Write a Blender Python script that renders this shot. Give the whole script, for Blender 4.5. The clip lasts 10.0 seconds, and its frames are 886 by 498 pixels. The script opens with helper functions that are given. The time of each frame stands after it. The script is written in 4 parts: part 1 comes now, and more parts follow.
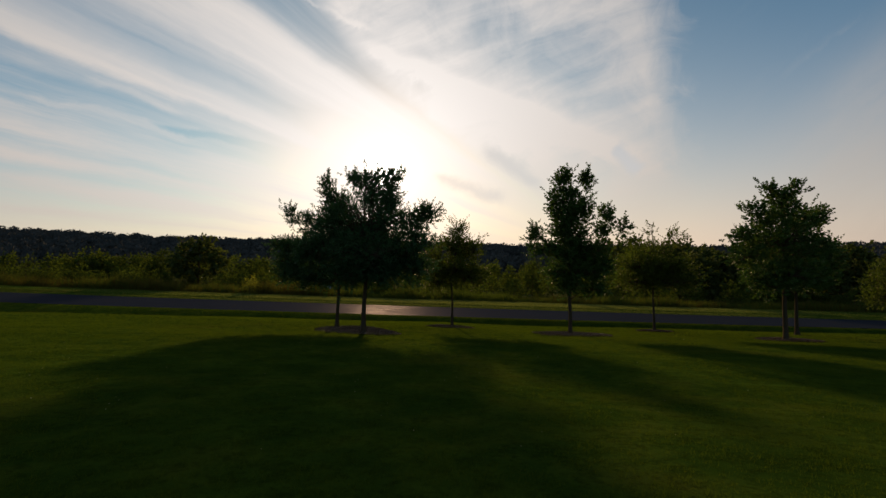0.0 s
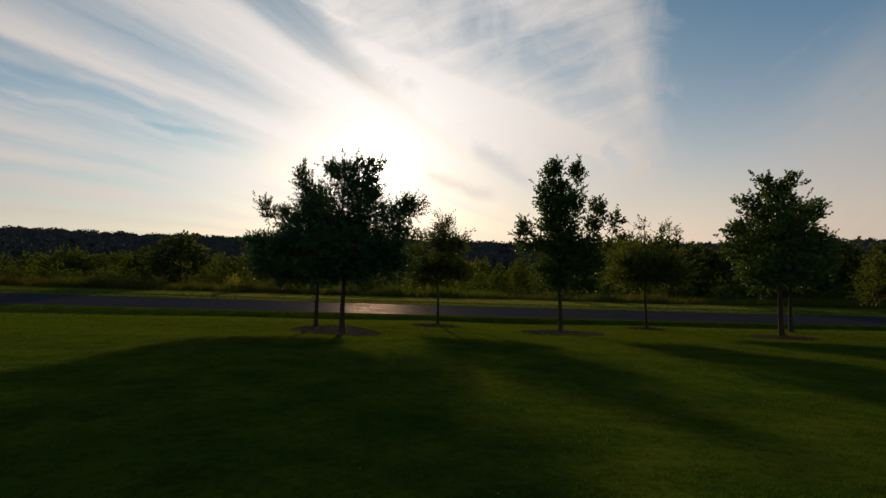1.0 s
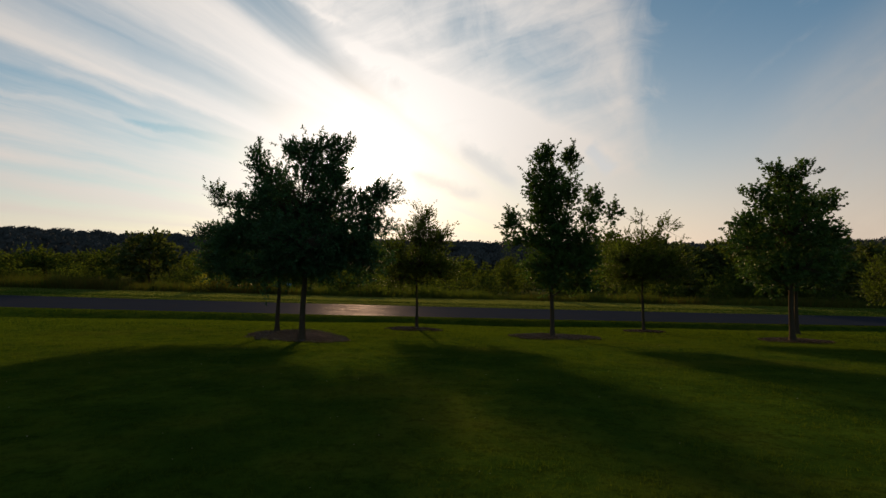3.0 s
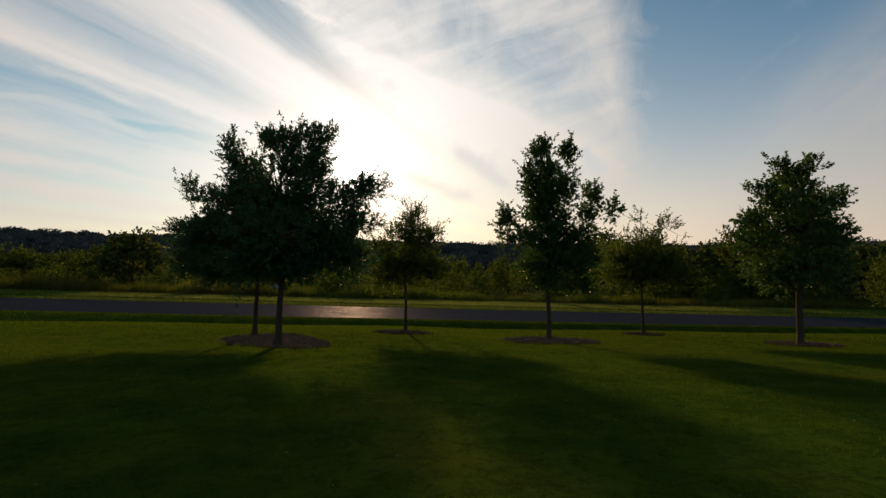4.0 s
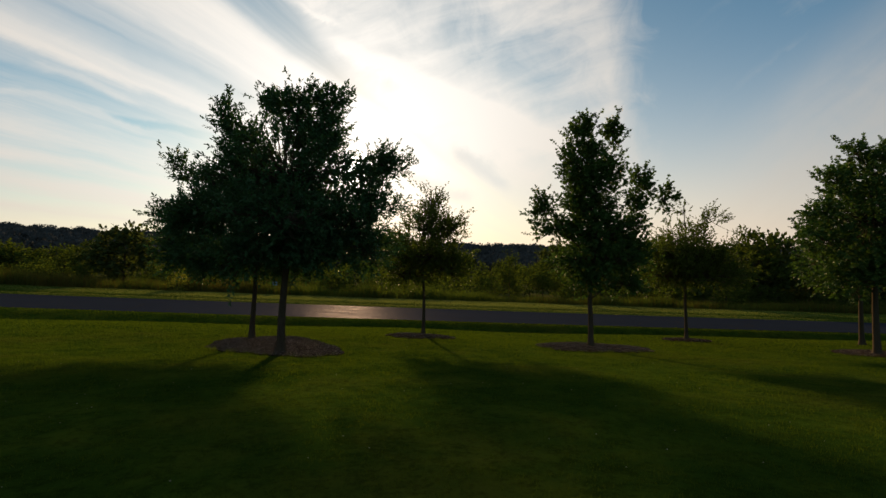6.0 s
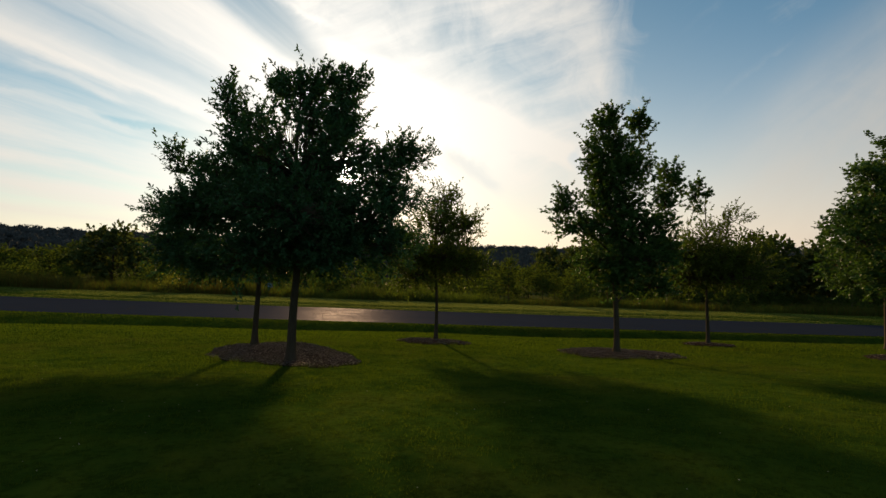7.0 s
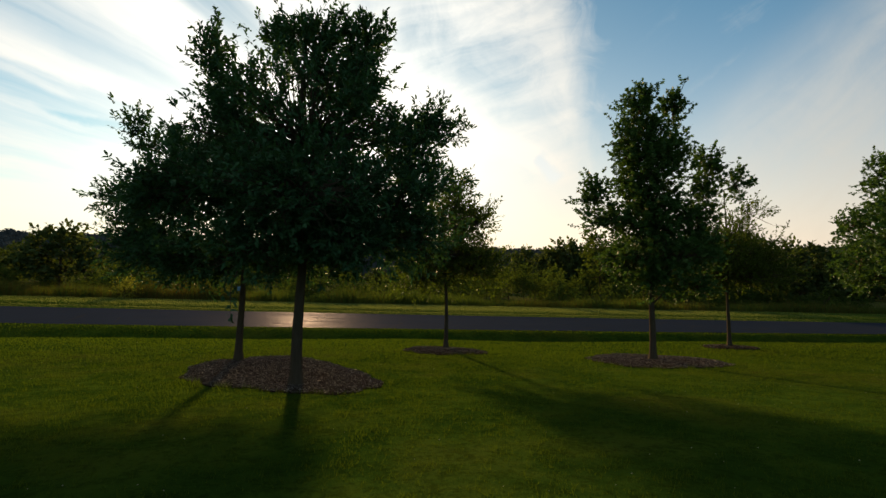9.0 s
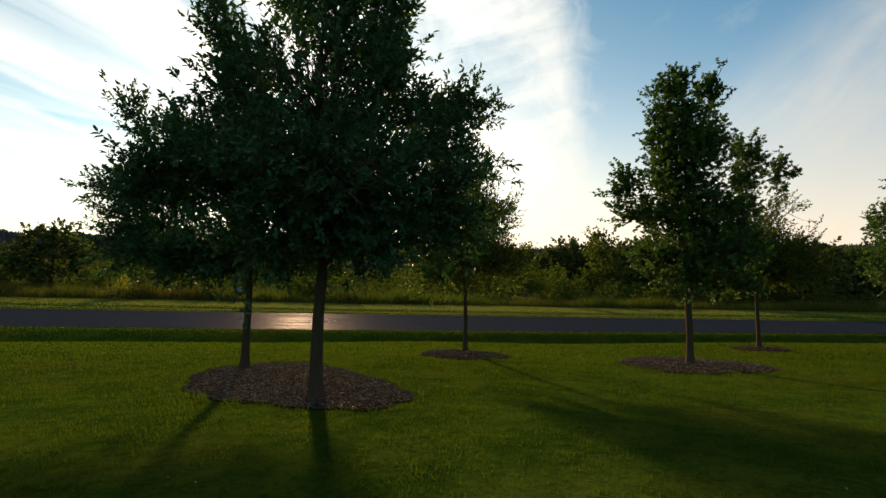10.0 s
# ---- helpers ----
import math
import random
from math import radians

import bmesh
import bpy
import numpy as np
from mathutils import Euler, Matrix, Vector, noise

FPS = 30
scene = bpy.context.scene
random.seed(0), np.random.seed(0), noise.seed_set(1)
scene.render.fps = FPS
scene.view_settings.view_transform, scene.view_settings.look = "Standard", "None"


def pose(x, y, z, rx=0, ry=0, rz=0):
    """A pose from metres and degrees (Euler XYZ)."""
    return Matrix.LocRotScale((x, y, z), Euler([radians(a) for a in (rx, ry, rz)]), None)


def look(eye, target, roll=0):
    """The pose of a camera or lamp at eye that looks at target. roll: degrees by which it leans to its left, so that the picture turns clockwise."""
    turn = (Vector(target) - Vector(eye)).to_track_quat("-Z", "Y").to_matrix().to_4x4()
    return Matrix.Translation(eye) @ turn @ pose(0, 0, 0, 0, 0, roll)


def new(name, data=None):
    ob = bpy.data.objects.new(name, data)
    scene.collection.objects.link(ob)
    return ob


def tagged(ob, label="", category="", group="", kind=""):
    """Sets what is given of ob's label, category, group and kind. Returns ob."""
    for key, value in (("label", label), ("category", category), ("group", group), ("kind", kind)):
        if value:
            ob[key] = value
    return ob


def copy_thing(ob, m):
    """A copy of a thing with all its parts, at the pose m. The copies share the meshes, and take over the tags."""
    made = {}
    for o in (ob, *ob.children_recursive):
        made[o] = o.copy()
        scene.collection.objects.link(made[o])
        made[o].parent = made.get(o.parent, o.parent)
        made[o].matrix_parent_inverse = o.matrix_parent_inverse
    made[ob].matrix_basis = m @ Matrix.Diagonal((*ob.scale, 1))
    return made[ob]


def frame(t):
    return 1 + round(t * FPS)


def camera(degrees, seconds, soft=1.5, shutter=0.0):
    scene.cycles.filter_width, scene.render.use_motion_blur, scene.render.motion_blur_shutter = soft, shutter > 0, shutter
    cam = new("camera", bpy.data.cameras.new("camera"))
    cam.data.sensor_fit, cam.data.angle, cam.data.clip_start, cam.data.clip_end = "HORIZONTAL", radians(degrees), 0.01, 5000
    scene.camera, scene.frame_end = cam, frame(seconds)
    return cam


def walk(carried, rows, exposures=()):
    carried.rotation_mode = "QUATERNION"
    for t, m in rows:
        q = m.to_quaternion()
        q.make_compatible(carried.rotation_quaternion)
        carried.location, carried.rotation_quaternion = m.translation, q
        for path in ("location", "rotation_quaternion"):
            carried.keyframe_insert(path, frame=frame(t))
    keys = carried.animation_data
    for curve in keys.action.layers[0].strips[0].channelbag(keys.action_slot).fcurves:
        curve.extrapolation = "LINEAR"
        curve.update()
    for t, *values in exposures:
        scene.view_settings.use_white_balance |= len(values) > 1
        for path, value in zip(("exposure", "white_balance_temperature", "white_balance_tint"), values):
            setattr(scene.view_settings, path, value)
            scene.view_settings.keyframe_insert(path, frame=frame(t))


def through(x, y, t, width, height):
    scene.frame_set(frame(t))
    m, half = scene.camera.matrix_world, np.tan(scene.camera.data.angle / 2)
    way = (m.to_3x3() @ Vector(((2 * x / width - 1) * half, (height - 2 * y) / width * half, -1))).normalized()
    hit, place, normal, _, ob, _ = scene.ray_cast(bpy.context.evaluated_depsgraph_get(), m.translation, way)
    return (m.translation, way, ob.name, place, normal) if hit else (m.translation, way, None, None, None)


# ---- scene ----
cam = camera(88.5, 10.0, 1.45)
METRES, EYE, TILT, LEAN, TURN = 12.5, 1.5, -3.0, 0.0, 0.0
ROWS = [
    (0.0, 0.002, -0.0, -0.0004, -0.04, 6.13, -0.4),
    (0.5, 0.0154, 0.039, -0.0011, -0.77, 6.03, -0.18),
    (1.0, 0.0234, 0.0844, -0.0006, -1.26, 5.87, -0.17),
    (1.5, 0.033, 0.1291, -0.0, -1.7, 6.01, -0.1),
    (2.0, 0.0416, 0.1708, -0.0022, -1.88, 5.83, -0.05),
    (2.5, 0.0455, 0.2226, -0.0012, -2.34, 5.8, -0.08),
    (4.0, 0.0675, 0.366, -0.0005, -3.86, 6.04, -0.03),
    (4.5, 0.0637, 0.4149, -0.0014, -3.87, 6.01, -0.15),
    (5.0, 0.0481, 0.464, -0.001, -3.93, 6.06, -0.35),
    (5.5, 0.0263, 0.5182, -0.0039, -4.04, 6.06, -0.5),
    (7.0, -0.0619, 0.6587, -0.0033, -5.22, 6.35, -0.61),
    (7.5, -0.0871, 0.7023, -0.0025, -6.44, 6.44, -0.37),
    (8.0, -0.1127, 0.7485, -0.0011, -7.64, 6.5, -0.22),
    (8.5, -0.1373, 0.7911, 0.0006, -8.52, 6.58, -0.08),
    (9.0, -0.159, 0.8356, 0.0002, -9.21, 6.58, 0.07),
    (9.5, -0.1831, 0.8796, 0.0017, -9.55, 6.55, 0.13),
    (10.0, -0.2009, 0.9245, 0.0016, -9.66, 6.56, 0.28),
]
walk(cam, [(t, pose(0, 0, EYE, TILT, LEAN, TURN) @ pose(METRES * x, METRES * y, METRES * z, 90 + pitch, roll, yaw)) for t, x, y, z, yaw, pitch, roll in ROWS],
     [(0.0, 0.27, 6580, 12.5), (2.5, 0.40, 6600, 11.5), (5.5, 0.52, 6660, 9.5), (7.5, 0.76, 6660, 7.0), (9.0, 0.97, 6620, 5.5), (10.0, 1.18, 6620, 5.0)])

# ---- light ----
SUN_EL, SUN_AZ = 12.5, -7.2          # degrees above the horizon, degrees right of +y
sun_dir = Vector((math.cos(radians(SUN_EL)) * math.sin(radians(SUN_AZ)), math.cos(radians(SUN_EL)) * math.cos(radians(SUN_AZ)), math.sin(radians(SUN_EL))))
sun = new("sun", bpy.data.lights.new("sun", "SUN"))
sun.data.energy, sun.data.angle, sun.data.color = 4.1, radians(2.0), (1.0, 0.63, 0.30)
sun.matrix_world = look(sun_dir * 100, (0, 0, 0))


class Nodes:
    """Short hand for building node trees."""

    def __init__(self, tree):
        self.t, self.n, self.l = tree, tree.nodes, tree.links
        self.n.clear()

    def add(self, kind, **values):
        node = self.n.new(kind)
        for key, value in values.items():
            setattr(node, key, value)
        return node

    def put(self, value, socket):
        if isinstance(value, bpy.types.NodeSocket):
            self.l.new(value, socket)
        else:
            socket.default_value = value

    def math(self, op, a, b=0.0, c=0.0, clamp=False):
        m = self.add("ShaderNodeMath", operation=op, use_clamp=clamp)
        for v, s in zip((a, b, c), m.inputs):
            self.put(v, s)
        return m.outputs[0]

    def vmath(self, op, a, b=None):
        m = self.add("ShaderNodeVectorMath", operation=op)
        self.put(a, m.inputs[0])
        if b is not None:
            self.put(b, m.inputs[1])
        return m.outputs["Value" if op in ("DOT_PRODUCT", "LENGTH") else "Vector"]

    def noise(self, vector, scale, detail=4.0, rough=0.55, distort=0.0):
        m = self.add("ShaderNodeTexNoise")
        if vector is not None:
            self.put(vector, m.inputs["Vector"])
        m.inputs["Scale"].default_value, m.inputs["Detail"].default_value = scale, detail
        m.inputs["Roughness"].default_value, m.inputs["Distortion"].default_value = rough, distort
        return m.outputs["Fac"]

    def ramp(self, fac, stops, interpolation="LINEAR"):
        m = self.add("ShaderNodeValToRGB")
        m.color_ramp.interpolation = interpolation
        e = m.color_ramp.elements
        while len(e) < len(stops):
            e.new(0.5)
        for el, (p, c) in zip(e, stops):
            el.position, el.color = p, (*c, 1) if isinstance(c, tuple) else (c, c, c, 1)
        self.put(fac, m.inputs[0])
        return m.outputs[0]

    def smooth(self, x, lo, hi, a=0.0, b=1.0):
        m = self.add("ShaderNodeMapRange", interpolation_type="SMOOTHSTEP")
        for v, s in zip((x, lo, hi, a, b), m.inputs):
            self.put(v, s)
        return m.outputs[0]

    def mix(self, fac, a, b, blend="MIX"):
        m = self.add("ShaderNodeMix", data_type="RGBA", blend_type=blend)
        self.put(fac, m.inputs[0])
        self.put(a, m.inputs[6])
        self.put(b, m.inputs[7])
        return m.outputs[2]


def build_sky():
    world = bpy.data.worlds.new("sky")
    scene.world = world
    world.use_nodes = True
    k = Nodes(world.node_tree)
    way = k.vmath("NORMALIZE", k.add("ShaderNodeTexCoord").outputs["Generated"])
    sky = k.add("ShaderNodeTexSky", sky_type="NISHITA", sun_disc=False, sun_elevation=radians(SUN_EL), sun_rotation=radians(SUN_AZ), dust_density=0.6, ozone_density=1.2)
    cos = k.vmath("DOT_PRODUCT", way, tuple(sun_dir))
    ang = k.math("ARCCOSINE", k.math("MINIMUM", cos, 1.0))
    air = k.mix(k.smooth(ang, 0.10, 0.50), (1.05, 1.02, 1.0, 1), (0.70, 1.02, 1.09, 1))
    air = k.mix(k.smooth(ang, 0.55, 0.95), air, (0.46, 0.98, 1.15, 1))
    sky_col = k.vmath("SCALE", k.mix(1.0, sky.outputs[0], air, "MULTIPLY"))
    sky_col.node.inputs["Scale"].default_value = SKY_GAIN
    xyz = k.add("ShaderNodeSeparateXYZ")
    k.put(way, xyz.inputs[0])
    z = k.math("MAXIMUM", xyz.outputs[2], 0.03)

    # the western sky, flattened: u to the right, v up, as tangents round a point 3.1 degrees above the horizon
    c, s = math.cos(radians(3.1)), math.sin(radians(3.1))
    ahead = k.vmath("DOT_PRODUCT", way, (0.0, c, s))
    front = k.smooth(ahead, 0.15, 0.4)
    deep = k.math("MAXIMUM", ahead, 0.15)
    u = k.math("DIVIDE", xyz.outputs[0], deep)
    v = k.math("DIVIDE", k.vmath("DOT_PRODUCT", way, (0.0, -s, c)), deep)

    def flat(a, b):
        m = k.add("ShaderNodeCombineXYZ")
        k.put(a, m.inputs[0])
        k.put(b, m.inputs[1])
        return m.outputs[0]

    def times(a, b):
        return k.math("MULTIPLY", a, b)

    def plus(a, b):
        return k.math("ADD", a, b)

    def less(a, b):
        return k.math("SUBTRACT", a, b)
    place = flat(u, v)
    bend = less(k.noise(place, 2.6, 4.0, 0.6, 0.3), 0.5)
    curl = less(k.noise(place, 9.0, 7.0, 0.64, 0.9), 0.5)
    puff = less(k.noise(flat(plus(u, 5.0), v), 4.0, 5.0, 0.6, 0.6), 0.5)
    u2, v2 = plus(u, times(bend, 0.07)), plus(v, times(puff, 0.06))
    u3, v3 = plus(u2, times(curl, 0.05)), plus(v2, times(curl, 0.04))

    def stroke(p, q, wide_p, wide_q, soft=0.35, a=u3, b=v3):
        """A streak of cloud from p to q, of a half width that changes on the way; 1 in its middle."""
        dx, dy = q[0] - p[0], q[1] - p[1]
        n = math.hypot(dx, dy)
        rx, ry = less(a, p[0]), less(b, p[1])
        t = k.math("DIVIDE", plus(times(rx, dx / n), times(ry, dy / n)), n)
        off = k.math("ABSOLUTE", less(times(ry, dx / n), times(rx, dy / n)))
        wide = plus(wide_p, times(k.math("MAXIMUM", k.math("MINIMUM", t, 1.0), 0.0), wide_q - wide_p))
        body = k.smooth(k.math("DIVIDE", off, wide), soft, 1.0, 1.0, 0.0)
        return times(times(body, k.smooth(t, -0.12, 0.12)), k.smooth(t, 0.85, 1.15, 1.0, 0.0))

    # cirrus fanning out from a point low in the north-west: tilt tells one streak from the next
    fu, fv = less(0.436, plus(u, times(bend, 0.03))), plus(v, plus(0.055, times(puff, 0.02)))
    tilt = k.math("DIVIDE", fv, k.math("MAXIMUM", fu, 0.08))
    reach = k.math("SQRT", plus(times(fu, fu), times(fv, fv)))
    grain = flat(times(tilt, 16.0), times(reach, 1.7))
    fibre = less(k.noise(grain, 1.0, 7.0, 0.62, 0.35), 0.5)
    thread = less(k.noise(flat(times(tilt, 46.0), times(reach, 2.2)), 1.0, 5.0, 0.6, 0.5), 0.5)
    fan_at = plus(tilt, plus(times(fibre, 0.035), times(puff, 0.02)))
    fan = k.ramp(fan_at, [(0.0, 0.4), (0.085, 0.35), (0.105, 0.70), (0.125, 0.40), (0.15, 0.80), (0.17, 0.45), (0.195, 0.82), (0.21, 0.50), (0.235, 0.80), (0.26, 0.62), (0.285, 0.36), (0.315, 0.26), (0.335, 0.34), (0.352, 0.44), (0.366, 0.40), (0.385, 0.90), (0.405, 0.86), (0.43, 0.58), (0.465, 0.36), (0.50, 0.48),
                           (0.545, 0.80), (0.60, 0.90), (0.645, 0.92), (0.668, 0.66), (0.69, 0.28), (0.74, 0.12), (1.0, 0.12)], "LINEAR")
    fan = plus(fan, plus(times(fibre, 0.60), times(thread, k.smooth(tilt, 0.24, 0.42, 1.15, 0.25))))
    wisp = stroke((-0.93, 0.335), (-0.55, 0.245), 0.010, 0.018, 0.1, u2, v2)
    wisp = k.math("MAXIMUM", wisp, stroke((-0.78, 0.372), (-0.58, 0.300), 0.016, 0.012, 0.1, u2, v2))
    slot = stroke((-0.62, 0.268), (-0.36, 0.212), 0.010, 0.016, 0.1, u2, v2)
    fan = plus(fan, less(times(wisp, 0.20), times(slot, 0.40)))
    fan = times(fan, k.smooth(u3, 0.02, 0.30, 1.0, 0.0))
    # the mottled sheet west of the clear sky: a ragged upright edge, brighter streaks, grey hollows
    rim = plus(u, plus(times(curl, 0.24), plus(times(puff, 0.13), times(k.math("ABSOLUTE", less(v, 0.24)), 0.12))))
    sheet = times(k.smooth(rim, 0.41, 0.575, 1.0, 0.0), k.smooth(less(tilt, k.smooth(reach, 0.62, 1.0, 0.66, 0.79)), -0.02, 0.13))
    sheet = times(sheet, k.smooth(plus(v3, times(u, 0.16)), 0.06, 0.20))
    run = flat(plus(times(u2, 3.0), times(v2, -7.5)), plus(times(u2, 1.1), times(v2, 0.45)))
    comb = less(k.noise(run, 2.0, 6.0, 0.62, 0.4), 0.5)
    body = plus(0.70, plus(plus(times(puff, 0.60), times(comb, 0.95)), times(curl, 0.75)))
    body = less(body, times(stroke((0.06, 0.47), (0.34, 0.40), 0.10, 0.12, 0.1), 0.24))
    body = plus(body, times(stroke((-0.19, 0.445), (0.48, 0.175), 0.035, 0.055, 0.1), 0.42))
    body = plus(body, times(stroke((-0.05, 0.31), (0.24, 0.24), 0.10, 0.09, 0.1), 0.34))
    body = plus(body, times(stroke((-0.34, 0.56), (-0.17, 0.49), 0.014, 0.010, 0.0), 0.25))
    body = plus(body, times(stroke((0.41, 0.56), (0.46, 0.26), 0.05, 0.04, 0.0), 0.18))
    sheet = times(sheet, body)
    sheet = k.math("MAXIMUM", sheet, times(stroke((-0.36, 0.57), (-0.16, 0.485), 0.016, 0.008, 0.0), 0.55))
    haze_veil = times(k.smooth(plus(v, times(u, -0.80)), -0.52, -0.18, 1.0, 0.0), k.smooth(u, 0.5, 0.95, 0.0, 0.50))
    rays = less(k.noise(flat(plus(times(u2, 5.5), times(v2, -7.0)), plus(times(u2, 1.0), times(v2, 0.8))), 1.6, 5.0, 0.6, 0.3), 0.5)
    haze_veil = times(haze_veil, plus(0.9, times(plus(puff, rays), 1.3)))
    haze_veil = k.math("MAXIMUM", haze_veil, times(k.smooth(plus(rays, times(puff, 0.5)), 0.0, 0.30), k.smooth(u, 0.55, 1.0, 0.0, 0.28)))
    cloud_front = k.math("MAXIMUM", k.math("MAXIMUM", fan, sheet), haze_veil)
    near_sun = k.smooth(plus(ang, times(puff, 0.12)), 0.06, 0.34, 0.85, 0.0)
    near_sun = times(near_sun, k.smooth(times(k.smooth(tilt, 0.665, 0.72), k.smooth(ang, 0.10, 0.20)), 0.0, 1.0, 1.0, 0.3))
    cloud_front = k.math("MAXIMUM", cloud_front, near_sun)
    hollow = k.math("MAXIMUM", stroke((0.09, 0.215), (0.21, 0.140), 0.030, 0.034, 0.0), stroke((-0.02, 0.155), (0.12, 0.110), 0.022, 0.026, 0.0))
    hollow = k.math("MAXIMUM", hollow, stroke((0.38, 0.225), (0.43, 0.170), 0.03, 0.03, 0.0))
    cloud_front = times(cloud_front, less(1.0, times(hollow, 0.75)))
    # elsewhere the same thin cloud goes on
    rest = plus(0.42, times(less(k.noise(flat(k.math("DIVIDE", xyz.outputs[0], z), k.math("DIVIDE", xyz.outputs[1], z)), 1.1, 5.0, 0.6, 0.4), 0.5), 1.1))
    cloud = plus(times(rest, less(1.0, front)), times(cloud_front, front))
    cloud = k.math("MINIMUM", k.math("MAXIMUM", cloud, 0.0), 1.0)

    # thick air near the horizon
    low = k.math("POWER", 2.718, times(k.math("POWER", k.math("DIVIDE", z, k.smooth(times(u, front), -0.35, 0.5, 0.125, 0.225)), 1.5), -1.0))
    disc = k.math("POWER", 2.718, times(k.math("POWER", k.math("DIVIDE", ang, 0.028), 2.0), -1.0))
    glow = times(k.math("POWER", 2.718, k.math("DIVIDE", ang, -0.11)), plus(0.35, times(cloud, 0.65)))
    wide = k.math("POWER", 2.718, k.math("DIVIDE", ang, -0.9))
    murk = k.mix(times(wide, 1.2), (0.41, 0.335, 0.295, 1), HAZE)
    murk = k.mix(k.smooth(ang, 0.95, 1.7), murk, (0.24, 0.31, 0.40, 1))
    haze = k.mix(low, sky_col, murk)
    bright = plus(CLOUD_LOW, plus(times(wide, CLOUD_SUN), times(k.math("POWER", 2.718, k.math("DIVIDE", ang, -0.3)), 0.15)))
    tone = k.mix(low, (1.0, 0.955, 0.905, 1), (1.0, 0.84, 0.68, 1))
    cloud_col = k.vmath("SCALE", tone)
    k.put(bright, cloud_col.node.inputs["Scale"])
    col = k.mix(times(cloud, less(1.0, times(low, 0.25))), haze, cloud_col)
    col = k.mix(times(times(hollow, front), 0.55), col, (0.50, 0.49, 0.49, 1))
    aureole = k.vmath("SCALE", (1.0, 0.91, 0.78))
    k.put(plus(times(disc, SUN_DISC), times(glow, SUN_GLOW)), aureole.node.inputs["Scale"])
    col = k.vmath("ADD", col, aureole)
    bg, out = k.add("ShaderNodeBackground"), k.add("ShaderNodeOutputWorld")
    k.put(col, bg.inputs["Color"])
    bg.inputs["Strength"].default_value = 1.0
    k.l.new(bg.outputs[0], out.inputs[0])


SKY_GAIN, HAZE, CLOUD_LOW, CLOUD_SUN, SUN_GLOW, SUN_DISC = 0.062, (0.86, 0.63, 0.45, 1), 0.13, 0.68, 0.20, 7.0
build_sky()


# ---- materials ----
def material(name, rough=0.8, spec=0.3):
    m = bpy.data.materials.new(name)
    m.use_nodes = True
    k = Nodes(m.node_tree)
    p = k.add("ShaderNodeBsdfPrincipled")
    p.inputs["Roughness"].default_value, p.inputs["Specular IOR Level"].default_value = rough, spec
    out = k.add("ShaderNodeOutputMaterial")
    k.l.new(p.outputs[0], out.inputs[0])
    return m, k, p, out


def bump(k, p, height, strength, distance):
    b = k.add("ShaderNodeBump")
    b.inputs["Strength"].default_value, b.inputs["Distance"].default_value = strength, distance
    k.put(height, b.inputs["Height"])
    k.l.new(b.outputs[0], p.inputs["Normal"])


def leaf_material(name, dark, light, rough=0.5, spec=0.25, through=0.3, through_tone=(1.3, 1.25, 0.5)):
    """Leaves that let some light through, each a little different."""
    m, k, p, out = material(name, rough, spec)
    rnd = k.add("ShaderNodeNewGeometry").outputs["Random Per Island"]
    pos = k.add("ShaderNodeTexCoord").outputs["Object"]
    fac = k.math("ADD", k.math("MULTIPLY", rnd, 0.6), k.math("MULTIPLY", k.noise(pos, 0.9, 2.0), 0.4))
    col = k.ramp(fac, [(0.15, dark), (0.85, light)])
    k.put(col, p.inputs["Base Color"])
    t = k.add("ShaderNodeBsdfTranslucent")
    k.put(k.mix(1.0, col, (*through_tone, 1), "MULTIPLY"), t.inputs["Color"])
    s = k.add("ShaderNodeMixShader")
    s.inputs[0].default_value = through
    k.l.new(p.outputs[0], s.inputs[1])
    k.l.new(t.outputs[0], s.inputs[2])
    k.l.new(s.outputs[0], out.inputs[0])
    return m


def bark_material():
    m, k, p, out = material("bark", 0.95, 0.0)
    pos = k.add("ShaderNodeTexCoord").outputs["Object"]
    scale = k.add("ShaderNodeMapping")
    k.put(pos, scale.inputs[0])
    scale.inputs["Scale"].default_value = (26, 26, 5)
    ridges = k.noise(scale.outputs[0], 1.0, 6.0, 0.65, 0.6)
    stains = k.noise(pos, 2.2, 3.0)
    col = k.mix(ridges, (0.026, 0.019, 0.013, 1), (0.110, 0.083, 0.058, 1))
    k.put(k.mix(k.math("MULTIPLY", stains, 0.5), col, (0.060, 0.054, 0.034, 1)), p.inputs["Base Color"])
    bump(k, p, ridges, 0.9, 0.02)
    return m


